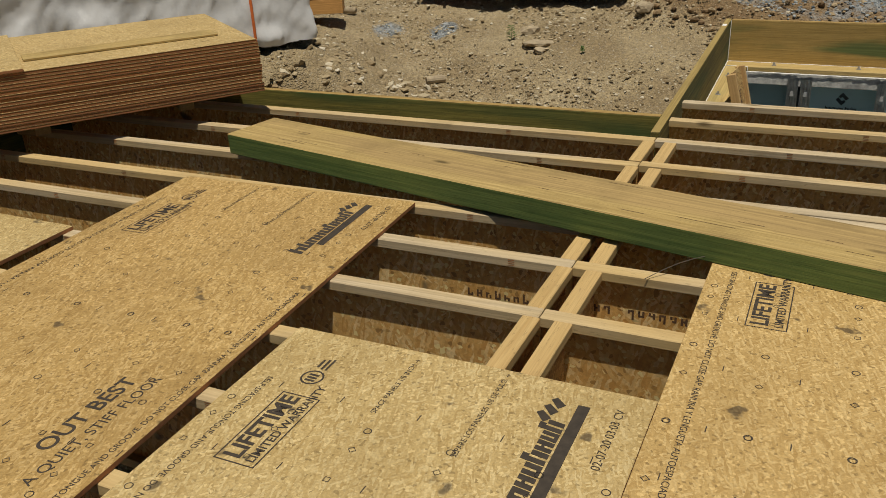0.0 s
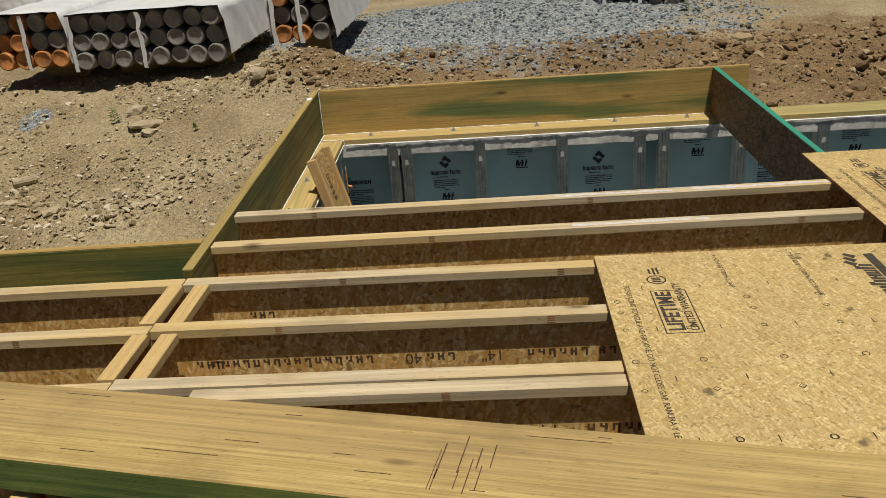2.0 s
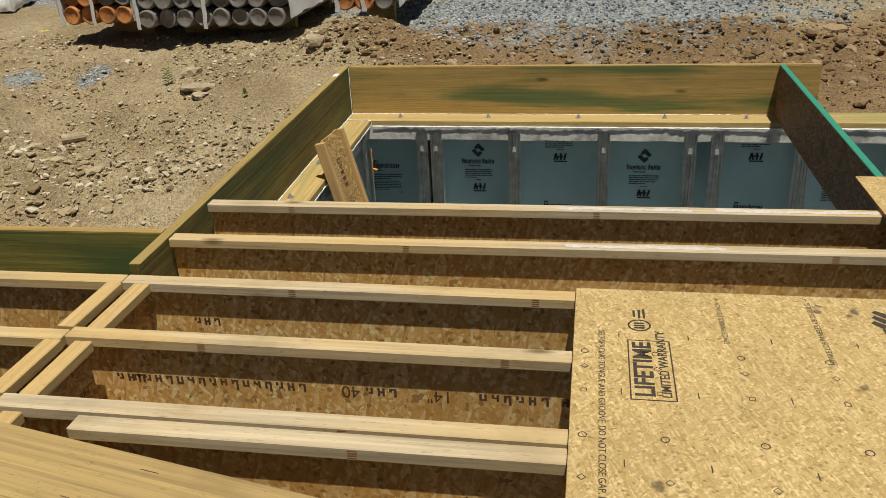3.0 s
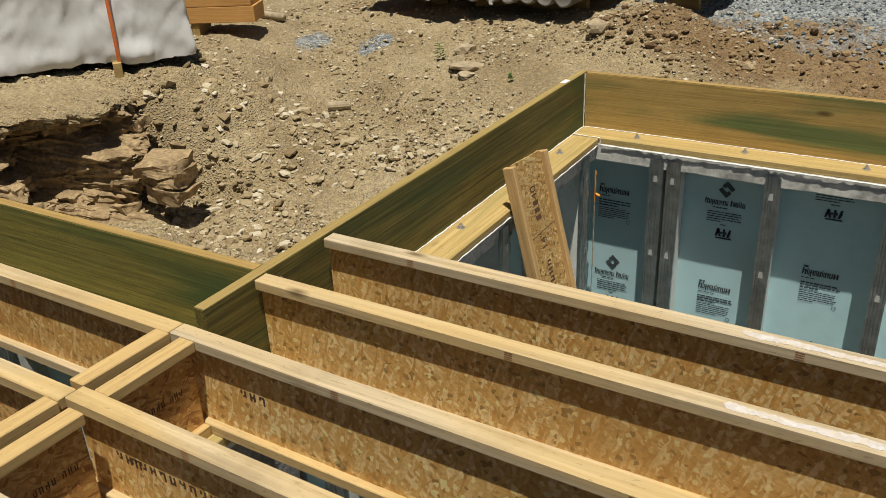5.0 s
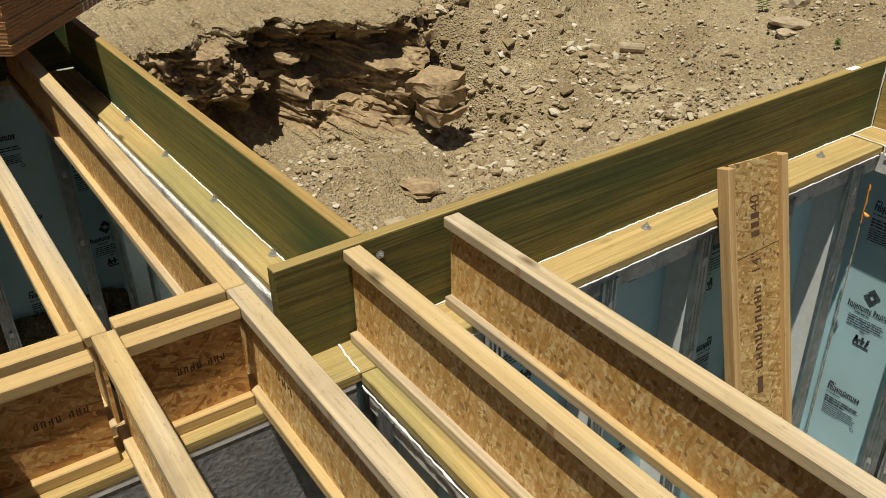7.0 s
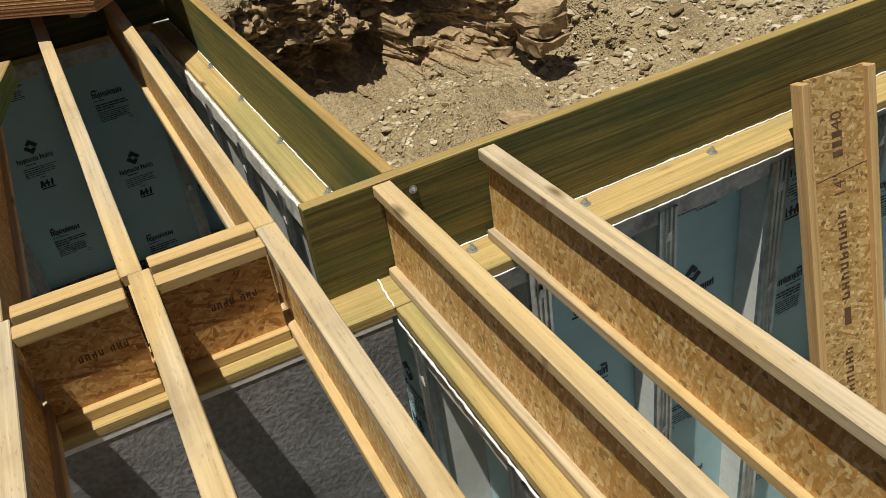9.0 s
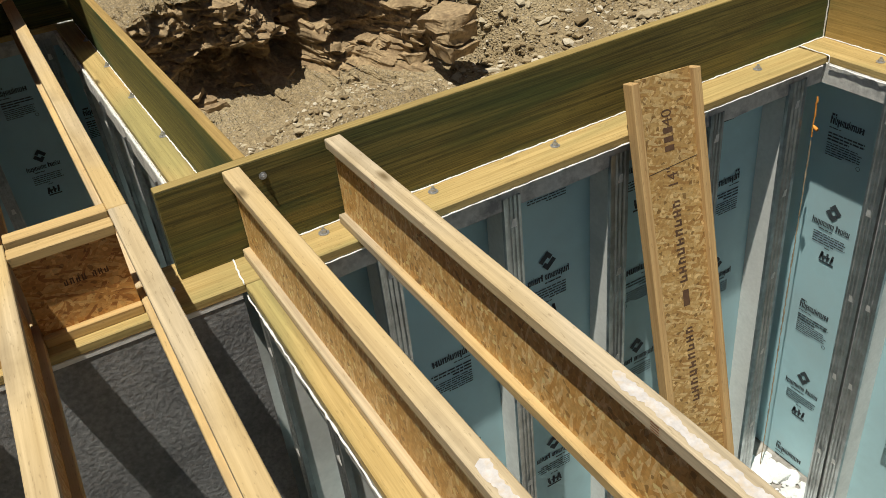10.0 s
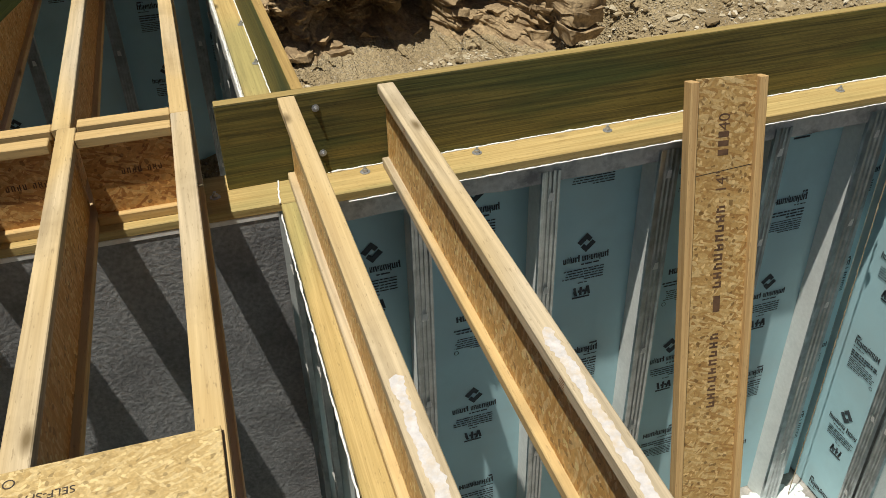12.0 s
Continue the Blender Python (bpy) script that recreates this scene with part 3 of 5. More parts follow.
def sill(name, dims, mat, label):
    return tagged(boxed(name, dims, mat, bev=0.004), label, "sill plate", "sill plates")


SZ = -0.356
askew(sill("sill_plate", (-0.14, 0.158, -0.255, 2.53, SZ - 0.038, SZ), SILL_Y, "yellow treated sill plate bolted on the wall"))
sill("sill_plate", (-0.22, 6.9, 2.545, 2.80, SZ - 0.038, SZ), SILL_X, "yellow treated sill plate on the far wall")
askew(sill("sill_plate", (-3.7, -0.142, -0.462, -0.255, SZ - 0.038, SZ), SILL_X, "yellow treated sill plate with anchor bolts"), SIDE_TURN)
sill("sill_plate", (0.162, 6.9, -0.455, -0.262, SZ - 0.038, SZ), SILL_X, "yellow treated sill plate under a joist")
sill("sill_plate", (-0.138, 0.156, -8.0, -0.26, SZ - 0.038, SZ), SILL_Y, "yellow treated sill plate below the blocking")
for x in (-0.70, -1.30, -1.93, -2.54, -3.15):
    bolt(x, -0.352 + 0.0245 * x, SZ)
for y in (-0.097, 0.38, 0.98, 1.57, 2.18):
    bolt(0.022 - 0.018 * y, y, SZ)
for x in (0.296, 0.95, 1.60, 2.2, 2.75):
    bolt(x, 2.64, SZ)
bolt(-0.016, -0.262, -0.068, side=True)
bolt(-0.016, -0.252, -0.262, side=True)
bolt(0.033, -0.69, SZ)


def rim(name, dims, mat, top, label):
    r = thing(name, (dims[0], dims[2], dims[4]), label, "rim board")
    a, b, c, d, e, f = dims
    boxed("board", (0, b - a, 0, d - c, 0, f - e - 0.004), mat, r, bev=0.002)
    boxed("top_edge", (0.001, b - a - 0.001, 0.001, d - c - 0.001, f - e - 0.004, f - e), top, r, "sawn upper edge", bev=0.0015)
    return r


askew(rim("rim_board", (-0.068, -0.02, -0.635, 2.765, SZ, 0.0), RIM_Y, RIM_TOP_Y, "olive green treated timber rim board on edge"))
askew(rim("rim_board", (-3.7, -0.066, -0.338, -0.292, SZ, 0.0), RIM_X, RIM_TOP, "dark green treated timber rim board on edge"), SIDE_TURN)
rim("rim_board", (-0.090, 3.22, 2.72, 2.765, SZ, 0.0), RIM_FAR, RIM_TOP, "yellow green treated timber rim board")
rim("rim_board", (-3.772, -3.725, -8.0, -0.34, SZ, 0.0), RIM_Y, RIM_TOP_Y, "olive treated rim board beneath the panel stack")
sill("sill_plate", (-3.80, -3.702, -8.0, -0.53, SZ - 0.038, SZ), SILL_Y, "treated sill plate on the shaded end wall")
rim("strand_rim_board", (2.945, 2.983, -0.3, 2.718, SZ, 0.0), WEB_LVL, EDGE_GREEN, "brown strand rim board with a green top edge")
askew(tagged(boxed("plate_tag", (-0.062, -0.028, 2.42, 2.50, 0.0003, 0.003), SEAL), "small white tag lying on the rim board", "tag"))


def bead(name, pts, r, mat=SEAL, label="white line of sealant in the joint", seed=0):
    """A hand-laid line of sealant, uneven in width."""
    bm = bmesh.new()
    rnd = random.Random(seed)
    P = []
    for a, b in zip(pts, pts[1:]):
        a, b = Vector(a), Vector(b)
        n = max(2, int((b - a).length / 0.02))
        P += [a.lerp(b, i / n) for i in range(n + (b == Vector(pts[-1])))]
    rings = []
    for i, p in enumerate(P):
        t = (P[min(i + 1, len(P) - 1)] - P[max(i - 1, 0)]).normalized()
        u = t.orthogonal().normalized()
        w = t.cross(u)
        rr = r * (0.35 + 0.75 * abs(noise.noise(Vector((i * 0.35, seed, 0)))) + 0.25 * rnd.random())
        c = p + (u * rnd.uniform(-1, 1) + w * rnd.uniform(-1, 1)) * r * 0.25
        rings.append([bm.verts.new(c + (u * math.cos(k * 1.2566) + w * math.sin(k * 1.2566)) * rr) for k in range(5)])
    for a, b in zip(rings, rings[1:]):
        for k in range(5):
            bm.faces.new((a[k], a[(k + 1) % 5], b[(k + 1) % 5], b[k]))
    return tagged(part(name, bm, mat, smooth=True), label, "sealant")


askew(bead("sealant_bead", [(-0.018, -0.24, SZ + 0.002), (-0.018, 2.715, SZ + 0.002)], 0.006, seed=1))
askew(bead("sealant_bead", [(-0.018, 2.715, SZ), (-0.018, 2.717, -0.005)], 0.006, seed=2))
bead("sealant_bead", [(-0.088, 2.718, SZ + 0.002), (2.94, 2.718, SZ + 0.002)], 0.005, seed=3)
askew(bead("sealant_bead", [(-3.6, -0.340, SZ + 0.002), (-0.072, -0.340, SZ + 0.002)], 0.006, seed=4), SIDE_TURN)
bead("sealant_bead", [(-0.085, 2.54, SZ + 0.002), (0.092, 2.54, SZ + 0.002), (0.095, 2.54, -0.39)], 0.005, seed=5)
bead("sealant_bead", [(-0.018, -0.258, SZ + 0.002), (0.158, -0.258, SZ + 0.002)], 0.007, seed=6)
bead("sealant_bead", [(-0.018, -0.44, SZ + 0.003), (0.05, -0.45, SZ + 0.003), (0.159, -0.457, SZ + 0.003)], 0.008, seed=7)
bead("sealant_bead", [(0.17, -0.459, -0.399), (3.0, -0.459, -0.399)], 0.006, seed=8)
askew(bead("sealant_bead", [(-0.15, -0.474, -0.391), (-3.6, -0.474, -0.391)], 0.010, seed=9), SIDE_TURN)
askew(bead("sealant_bead", [(0.160, -0.2, -0.397), (0.160, 2.5, -0.397)], 0.0055, seed=10))
bead("sealant_bead", [(0.11, 2.529, -0.397), (5.5, 2.529, -0.397)], 0.007, seed=11)
bead("spray_foam", [(0.085, 2.51, -0.56), (0.087, 2.508, -0.78)], 0.009, ORANGE_FOAM, "orange spray foam oozing from a corner joint", 12)
bead("spray_foam", [(0.095, 2.50, -0.715), (0.13, 2.49, -0.722)], 0.012, ORANGE_FOAM, "orange spray foam lump in the corner joint", 13)
bead("spray_foam", [(0.085, 2.51, -0.80), (0.087, 2.508, -3.2)], 0.006, STONE, "brown spray foam in the corner joint", 14)


# ---- joists ----
def as_mesh(name, bm, mat):
    me = bpy.data.meshes.new(name)
    bm.to_mesh(me)
    bm.free()
    me.materials.append(mat)
    return me


FW, FH, DEPTH = 0.064, 0.038, 0.356


def i_joist(x0, x1, yc, label, group="joists", seed=0):
    j = thing("i_joist", (x0, yc, SZ), label, "joist", group)
    L, h = x1 - x0, FW / 2
    for nm, z0, z1 in (("top_flange", DEPTH - FH, DEPTH), ("bottom_flange", 0.0, FH)):
        boxed(nm, (0, L, -h, h, z0, z1), PINE, j, bev=0.003)
    boxed("web", (0.002, L - 0.002, -0.005, 0.005, FH, DEPTH - FH), WEB, j, "strand board web", bev=0)
    rj = random.Random(int(abs(yc) * 1000) + int(x0 * 10))
    x = rj.uniform(0.3, 1.2)
    while x < min(L, 4.2):
        shared("finger_joint", FINGER, j, pose(x, -h - 0.0006, DEPTH - FH))
        x += rj.uniform(0.7, 1.6)
    return j


def finger_joint_mesh():
    bm = bmesh.new()
    for k in range(4):
        z = 0.007 + k * 0.0075
        quad(bm, [(-0.013, 0, z), (0.013, 0, z), (0.013, 0, z + 0.0028), (-0.013, 0, z + 0.0028)])
    return bm


FINGER = as_mesh("finger_joint", finger_joint_mesh(), LOG_RUST)
LEFT_Y = {"j0": -3.10, "j1": -2.706, "j2": -2.315, "j3": -1.955, "j4": -1.55, "j5": -1.165, "j6": -0.758}
RIGHT_Y = {"j0": -3.10, "j1": -2.706, "j2": -2.315, "j3": -1.955, "j4": -1.533, "j4b": -1.613, "j5": -1.145, "j6": -0.757, "j7": -0.369, "j8": 0.014}
joists = {}


def seam_x(y):
    """Where the joists of the two rooms meet over the parged wall, which runs slightly askew."""
    return -0.004 - 0.0215 * (y + 0.76)


for k, y in LEFT_Y.items():
    joists["l" + k] = i_joist(-3.70, seam_x(y) - 0.002, y, "pine flanged wooden I-joist spanning to the shaded end wall")
for k, y in RIGHT_Y.items():
    if k in ("j7", "j8"):
        joists["r" + k] = i_joist(-0.012, 2.94, y, "pine flanged wooden I-joist with a white paint smear")
    else:
        joists["r" + k] = i_joist(0.30 if k == "j4b" else seam_x(y) + 0.002, 6.8, y, "pine flanged wooden I-joist butted over the wall")
# the side joists and the two end joists run slightly askew
for k, y in LEFT_Y.items():
    joists["l" + k].matrix_basis = pose(seam_x(y) - 0.002, y, 0, 0, 0, 0.7) @ Matrix.Translation((-3.70 - seam_x(y) + 0.002, 0, SZ))
SKEW = {-0.369: 0.75, 0.014: 0.7}
for k in ("j7", "j8"):
    joists["r" + k].matrix_basis = pose(-0.006, RIGHT_Y[k], SZ, 0, 0, SKEW[RIGHT_Y[k]])
for k in range(1, 10):
    i_joist(-3.72, 6.8, -3.10 - 0.392 * k, "pine flanged wooden I-joist under the deck panels")
keys = sorted(LEFT_Y, key=lambda k: LEFT_Y[k])
for a, b in zip(keys, keys[1:]):
    y0, y1 = max(LEFT_Y[a], RIGHT_Y[a]) + FW / 2 + 0.001, min(LEFT_Y[b], RIGHT_Y[b]) - FW / 2 - 0.001
    if a == "j4":
        y0 = -1.5
    for xc in (-0.030, 0.080):
        xc += seam_x((y0 + y1) / 2)
        bk = thing("joist_blocking", (xc, y0, SZ), "short I-joist blocking between joists over the wall", "blocking", "blocking pieces")
        boxed("top_flange", (-0.031, 0.031, 0, y1 - y0, DEPTH - FH, DEPTH - 0.001), PINE_Y, bk, bev=0.003)
        boxed("bottom_flange", (-0.031, 0.031, 0, y1 - y0, 0.0, FH), PINE_Y, bk, bev=0.003)
        boxed("web", (-0.005, 0.005, 0.002, y1 - y0 - 0.002, FH, DEPTH - FH), WEB_Y, bk, "orange strand board web", bev=0)
        if xc > seam_x(y0) and a in ("j4", "j5"):
            bm = bmesh.new()
            for i in range(7):
                x = i * 0.027 + 0.02 * (i > 2)
                flat(bm, x, x + 0.006, 0, 0.028)
                flat(bm, x + 0.011, x + 0.017, 0, 0.02 + 0.008 * (i % 2))
                flat(bm, x + 0.006, x + 0.011, 0.011 * (i % 3), 0.011 * (i % 3) + 0.006)
            pr = tagged(part("print", bm, INK_WEB, bk), kind="stuff")
            pr.matrix_basis = wall_frame((0.0057, 0.26, DEPTH - 0.17), (0, -1, 0), (1, 0, 0)) @ Matrix.Diagonal((0.7, 0.8, 1, 1))


def web_print(j, x, bits, flip=True, size=0.062):
    """Ink along the web face that looks to the south, upside down as the joist was laid."""
    for body, dx in bits:
        m = pose(x + dx, -0.0057, 0.155, 90, 0, 0)
        if flip:
            m = pose(x + dx, -0.0057, 0.205, 90, 0, 0) @ pose(0, 0, 0, 0, 0, 180)
        if body.startswith("#"):
            bm = bmesh.new()
            for i in range(int(body[1:])):
                hgt = (0.024, 0.030, 0.024, 0.027, 0.024)[i % 5] * size / 0.062
                xx = i * size * 0.62
                flat(bm, xx, xx + size * 0.13, 0, hgt)
                flat(bm, xx + size * 0.25, xx + size * 0.38, 0, hgt * (0.55 + 0.45 * (i % 2)))
                flat(bm, xx + size * 0.13, xx + size * 0.25, hgt * 0.35 * (i % 3), hgt * (0.35 * (i % 3) + 0.28))
                if i % 3 == 0:
                    flat(bm, xx, xx + size * 0.13, hgt, hgt * 1.35)
            p = tagged(part("print", bm, INK_WEB, j), kind="stuff")
            p.matrix_basis = m
        else:
            lettering(body, size, j, m, INK_WEB)


web_print(joists["rj5"], 0.0, [("#16", 0.80), ("40", 0.98), ("#3", 1.10), ('14"', 1.28), ("#6", 1.58), ("#2", 1.68), ("#3", 0.24)])
web_print(joists["rj4b"], -0.3, [("#6", 1.75), ("#2", 1.88), ('14"', 1.45), ("#1", 2.02)])
web_print(joists["rj2"], 0.0, [("#7", 0.46), ("#2", 0.14)])
web_print(joists["lj2"], 3.72, [("#8", -0.42), ("#5", -0.12)], False)
web_print(joists["rj6"], 0.0, [("#3", 0.35)])
def smear(name, x0, x1, y, seed, z=0.0008):
    bm = bmesh.new()
    n = 150
    a, b = [], []
    for i in range(n + 1):
        x = x0 + (x1 - x0) * i / n
        w0 = 0.017 + 0.008 * noise.noise(Vector((i * 0.045, seed + 0.37, 0.2))) + 0.007 * noise.noise(Vector((i * 0.33, seed + 0.6, 2.5)))
        w1 = 0.012 + 0.012 * noise.noise(Vector((i * 0.045, seed + 0.37, 7.4))) + 0.007 * noise.noise(Vector((i * 0.33, seed + 0.6, 4.5)))
        k = min(1, i / 3, (n - i) / 3)
        a.append(bm.verts.new((x, y - w0 * k, z)))
        b.append(bm.verts.new((x, y + w1 * k, z)))
    for i in range(n):
        bm.faces.new((a[i], a[i + 1], b[i + 1], b[i]))
    for v in bm.verts:
        v.co.y = y + max(-0.0285, min(0.0285, v.co.y - y)) + (v.co.x + 0.012) * math.tan(radians(SKEW[y]))
    return tagged(part(name, bm, PAINT), "rough white paint smeared along a joist flange", "paint")


smear("paint_smear", 1.55, 2.12, 0.014, 3)
smear("paint_smear", 1.60, 2.2, -0.369, 5)
smear("paint_smear", 2.2, 2.9, 0.014, 8)


# ---- deck panels ----
def marks_mesh(w, L):
    bm = bmesh.new()
    for u in (0.035, 0.24, 0.48, 0.72, 0.955, w - 0.05):
        for base, shape in ((0.406, 24), (0.488, 4), (0.61, 5)):
            v = base
            while v < L - 0.03:
                r, t, off = 0.012, 0.0028, 0.0
                seg = 14 if shape == 24 else 4
                off = 0 if shape == 4 else math.pi / 4
                for i in range(seg):
                    a0, a1 = off + i * 2 * math.pi / seg, off + (i + 1) * 2 * math.pi / seg
                    quad(bm, [(u + (r - t) * math.cos(a0), -v + (r - t) * math.sin(a0), 0), (u + r * math.cos(a0), -v + r * math.sin(a0), 0),
                              (u + r * math.cos(a1), -v + r * math.sin(a1), 0), (u + (r - t) * math.cos(a1), -v + (r - t) * math.sin(a1), 0)])
                v += base
        v = 0.305
        while v < L:
            flat(bm, u + 0.10, u + 0.103, -v - 0.014, -v + 0.014)
            v += 0.305
    return bm


def emblem_mesh():
    """Maker's mark as plain shapes: a heavy band, a row of blocks and three leaf strokes."""
    bm = bmesh.new()
    flat(bm, 0.10, 0.53, -0.040, -0.006)
    x, lean = 0.0, 0.16
    for i, (w, h) in enumerate(((0.056, 0.066), (0.046, 0.066), (0.044, 0.046), (0.044, 0.046), (0.044, 0.046), (0.046, 0.066), (0.042, 0.046), (0.036, 0.046), (0.044, 0.066))):
        def piece(x0, x1, y0, y1):
            quad(bm, [(x + x0 * w + lean * y0 * h, y0 * h, 0), (x + x1 * w + lean * y0 * h, y0 * h, 0), (x + x1 * w + lean * y1 * h, y1 * h, 0), (x + x0 * w + lean * y1 * h, y1 * h, 0)])
        piece(0.0, 0.40, 0.0, 1.0)
        piece(0.58, 1.0, 0.0, 0.70 if h > 0.05 else 1.0)
        piece(0.40, 0.58, (0.50, 0.0, 0.72)[i % 3], (0.70, 0.24, 1.0)[i % 3])
        x += w + 0.004
    for i in range(3):
        x0, y0 = 0.425 + i * 0.034, 0.060 - i * 0.010
        quad(bm, [(x0, y0, 0), (x0 + 0.036, y0 + 0.030, 0), (x0 + 0.050, y0 + 0.016, 0), (x0 + 0.022, y0 - 0.016, 0)])
    return bm


def seal_mesh():
    bm = bmesh.new()
    r0, r1 = 0.030, 0.036
    for i in range(20):
        a0, a1 = i * math.pi / 10, (i + 1) * math.pi / 10
        quad(bm, [(r0 * math.cos(a0), r0 * math.sin(a0), 0), (r1 * math.cos(a0), r1 * math.sin(a0), 0), (r1 * math.cos(a1), r1 * math.sin(a1), 0), (r0 * math.cos(a1), r0 * math.sin(a1), 0)])
    for k in range(3):
        flat(bm, -0.02 + 0.014 * k, -0.011 + 0.014 * k, -0.016, 0.016)
    flat(bm, 0.052, 0.095, 0.010, 0.018)
    flat(bm, 0.045, 0.10, -0.006, 0.002)
    flat(bm, 0.045, 0.105, -0.020, -0.013)
    return bm


def frame_mesh(w, h, t=0.004):
    bm = bmesh.new()
    for d in ((0, w, 0, t), (0, w, h - t, h), (0, t, t, h - t), (w - t, w, t, h - t)):
        flat(bm, *d)
    return bm


PT = 0.018
MARKS = as_mesh("nail_marks", marks_mesh(1.17, 2.4), INK)
EMBLEM, SEALM, FRAMEM = as_mesh("emblem", emblem_mesh(), INK), as_mesh("grade_stamp", seal_mesh(), INK), as_mesh("label_frame", frame_mesh(0.315, 0.125), INK)


def panel(x, y, w, L, label, turn=0.0, z=0.001, printed=True, face=None):
    """A deck panel from its far left corner: w to the east, L to the south."""
    p = thing("deck_panel", (x, y, z), label, "deck panel", "deck panels", turn=turn)
    bm = bmesh.new()
    box(bm, 0, w, -L, 0, 0, PT, 0.0015)
    for f in bm.faces:
        f.material_index = 0 if f.normal.z > 0.5 else 1
    part("board", bm, (face or DECK, PANEL_EDGE), p)
    if not printed:
        return p
    zt = PT + 0.0008
    up = lambda u, v: pose(u, -v, zt, 0, 0, 90)
    down = lambda u, v: pose(u, -v, zt, 0, 0, -90)
    tagged(shared("nail_marks", MARKS, p, pose(0, 0, zt)), kind="stuff")
    shared("grade_stamp", SEALM, p, up(0.20, 0.24))
    shared("label_frame", FRAMEM, p, up(0.285, 0.645))
    lettering("LIFETIME", 0.0745, p, up(0.226, 0.628), bold=0.0022)
    lettering("LIMITED WARRANTY", 0.0375, p, up(0.271, 0.628), bold=0.0006)
    lettering("SPACE PANELS 1/8 INCH \u2192", 0.024, p, up(0.46, 0.33))
    lettering("SEPARE LOS PANELES 1/8 DE PULG. \u2192", 0.024, p, up(0.74, 0.42))
    shared("emblem", EMBLEM, p, up(w - 0.20, 0.625))
    lettering("SELF-SPACING TONGUE AND GROOVE. DO NOT CLOSE GAP. RANURA Y LENGUETA AUTOESPACIADORA", 0.027, p, down(0.075, 0.28))
    lettering("SELF-SPACING TONGUE AND GROOVE. DO NOT CLOSE GAP. RANURA Y LENGUETA AUTOESPACIADORA", 0.027, p, up(w - 0.03, 2.2))
    lettering("02-07-20 03:03 CV", 0.034, p, up(w - 0.07, 0.34))
    lettering("OUT BEST", 0.078, p, up(1.03, 1.89), bold=0.0012)
    lettering("A QUIET, STIFF FLOOR", 0.05, p, up(1.095, 2.01))
    return p


panel(-2.018, -2.035, 1.232, 2.44, "tan strand board deck panel lying loose across joists", 2.0, z=0.002, face=DECK_OLD)
panel(-0.655, -3.095, 1.155, 2.44, "tan strand board deck panel beside an open joist bay")
panel(0.502, -1.955, 1.148, 2.44, "tan strand board deck panel under the treated beam", z=0.0012)
panel(1.655, -0.735, 1.185, 2.44, "tan strand board deck panel with muddy marks")
panel(2.843, 0.435, 1.2, 2.44, "tan strand board deck panel against the rim board")
panel(-3.24, -2.705, 1.16, 2.44, "tan strand board deck panel with a dark edge", printed=False)
panel(0.502, -4.40, 1.148, 2.44, "tan strand board deck panel behind the first", printed=False)
panel(2.843, -2.02, 1.2, 2.44, "tan strand board deck panel behind", printed=False)

# ---- the treated beam lying across ----
beam = thing("timber_beam", (-2.0, -1.515, 0.0195), "green treated laminated beam lying loose across the deck", "beam", turn=-11.3)
bm = bmesh.new()
box(bm, 0, 5.0, -0.168, 0.168, 0, 0.108, 0.004)
for f in bm.faces:
    f.material_index = 0 if f.normal.z > 0.5 else 1
part("timber", bm, (BEAM_TOP, BEAM_SIDE), beam)
bm = bmesh.new()
rnd = random.Random(4)
for i in range(9):
    x0 = 3.22 + rnd.uniform(-0.06, 0.06) + 0.02 * (i % 3)
    y0 = rnd.uniform(-0.13, 0.0)
    flat(bm, x0, x0 + rnd.uniform(0.0015, 0.004), y0, y0 + rnd.uniform(0.06, 0.16))
for i in range(26):
    x0, y0 = rnd.uniform(0.1, 4.8), rnd.uniform(-0.15, 0.15)
    flat(bm, x0, x0 + rnd.uniform(0.03, 0.22), y0, y0 + 0.0022)
mk = part("scuff", bm, INK_WEB, beam, "dark scuffs and checks in the timber")
mk.matrix_basis = pose(0, 0, 0.1088)
wire = bmesh.new()
for i in range(12):
    a = Vector((0.30, -2.36, 0.004)).lerp(Vector((0.53, -2.12, 0.03)), i / 12)
    b = Vector((0.30, -2.36, 0.004)).lerp(Vector((0.53, -2.12, 0.03)), (i + 1) / 12)
    a.z += 0.02 * math.sin(i / 12 * math.pi)
    b.z += 0.02 * math.sin((i + 1) / 12 * math.pi)
    for k in range(3):
        t0, t1 = k * 2.1, (k + 1) * 2.1
        o0, o1 = Vector((math.cos(t0), -math.cos(t0), math.sin(t0))) * 0.0015, Vector((math.cos(t1), -math.cos(t1), math.sin(t1))) * 0.0015
        quad(wire, [a + o0, b + o0, b + o1, a + o1])
tagged(part("wire", wire, INK), "thin dark wire lying over a joist", "wire")

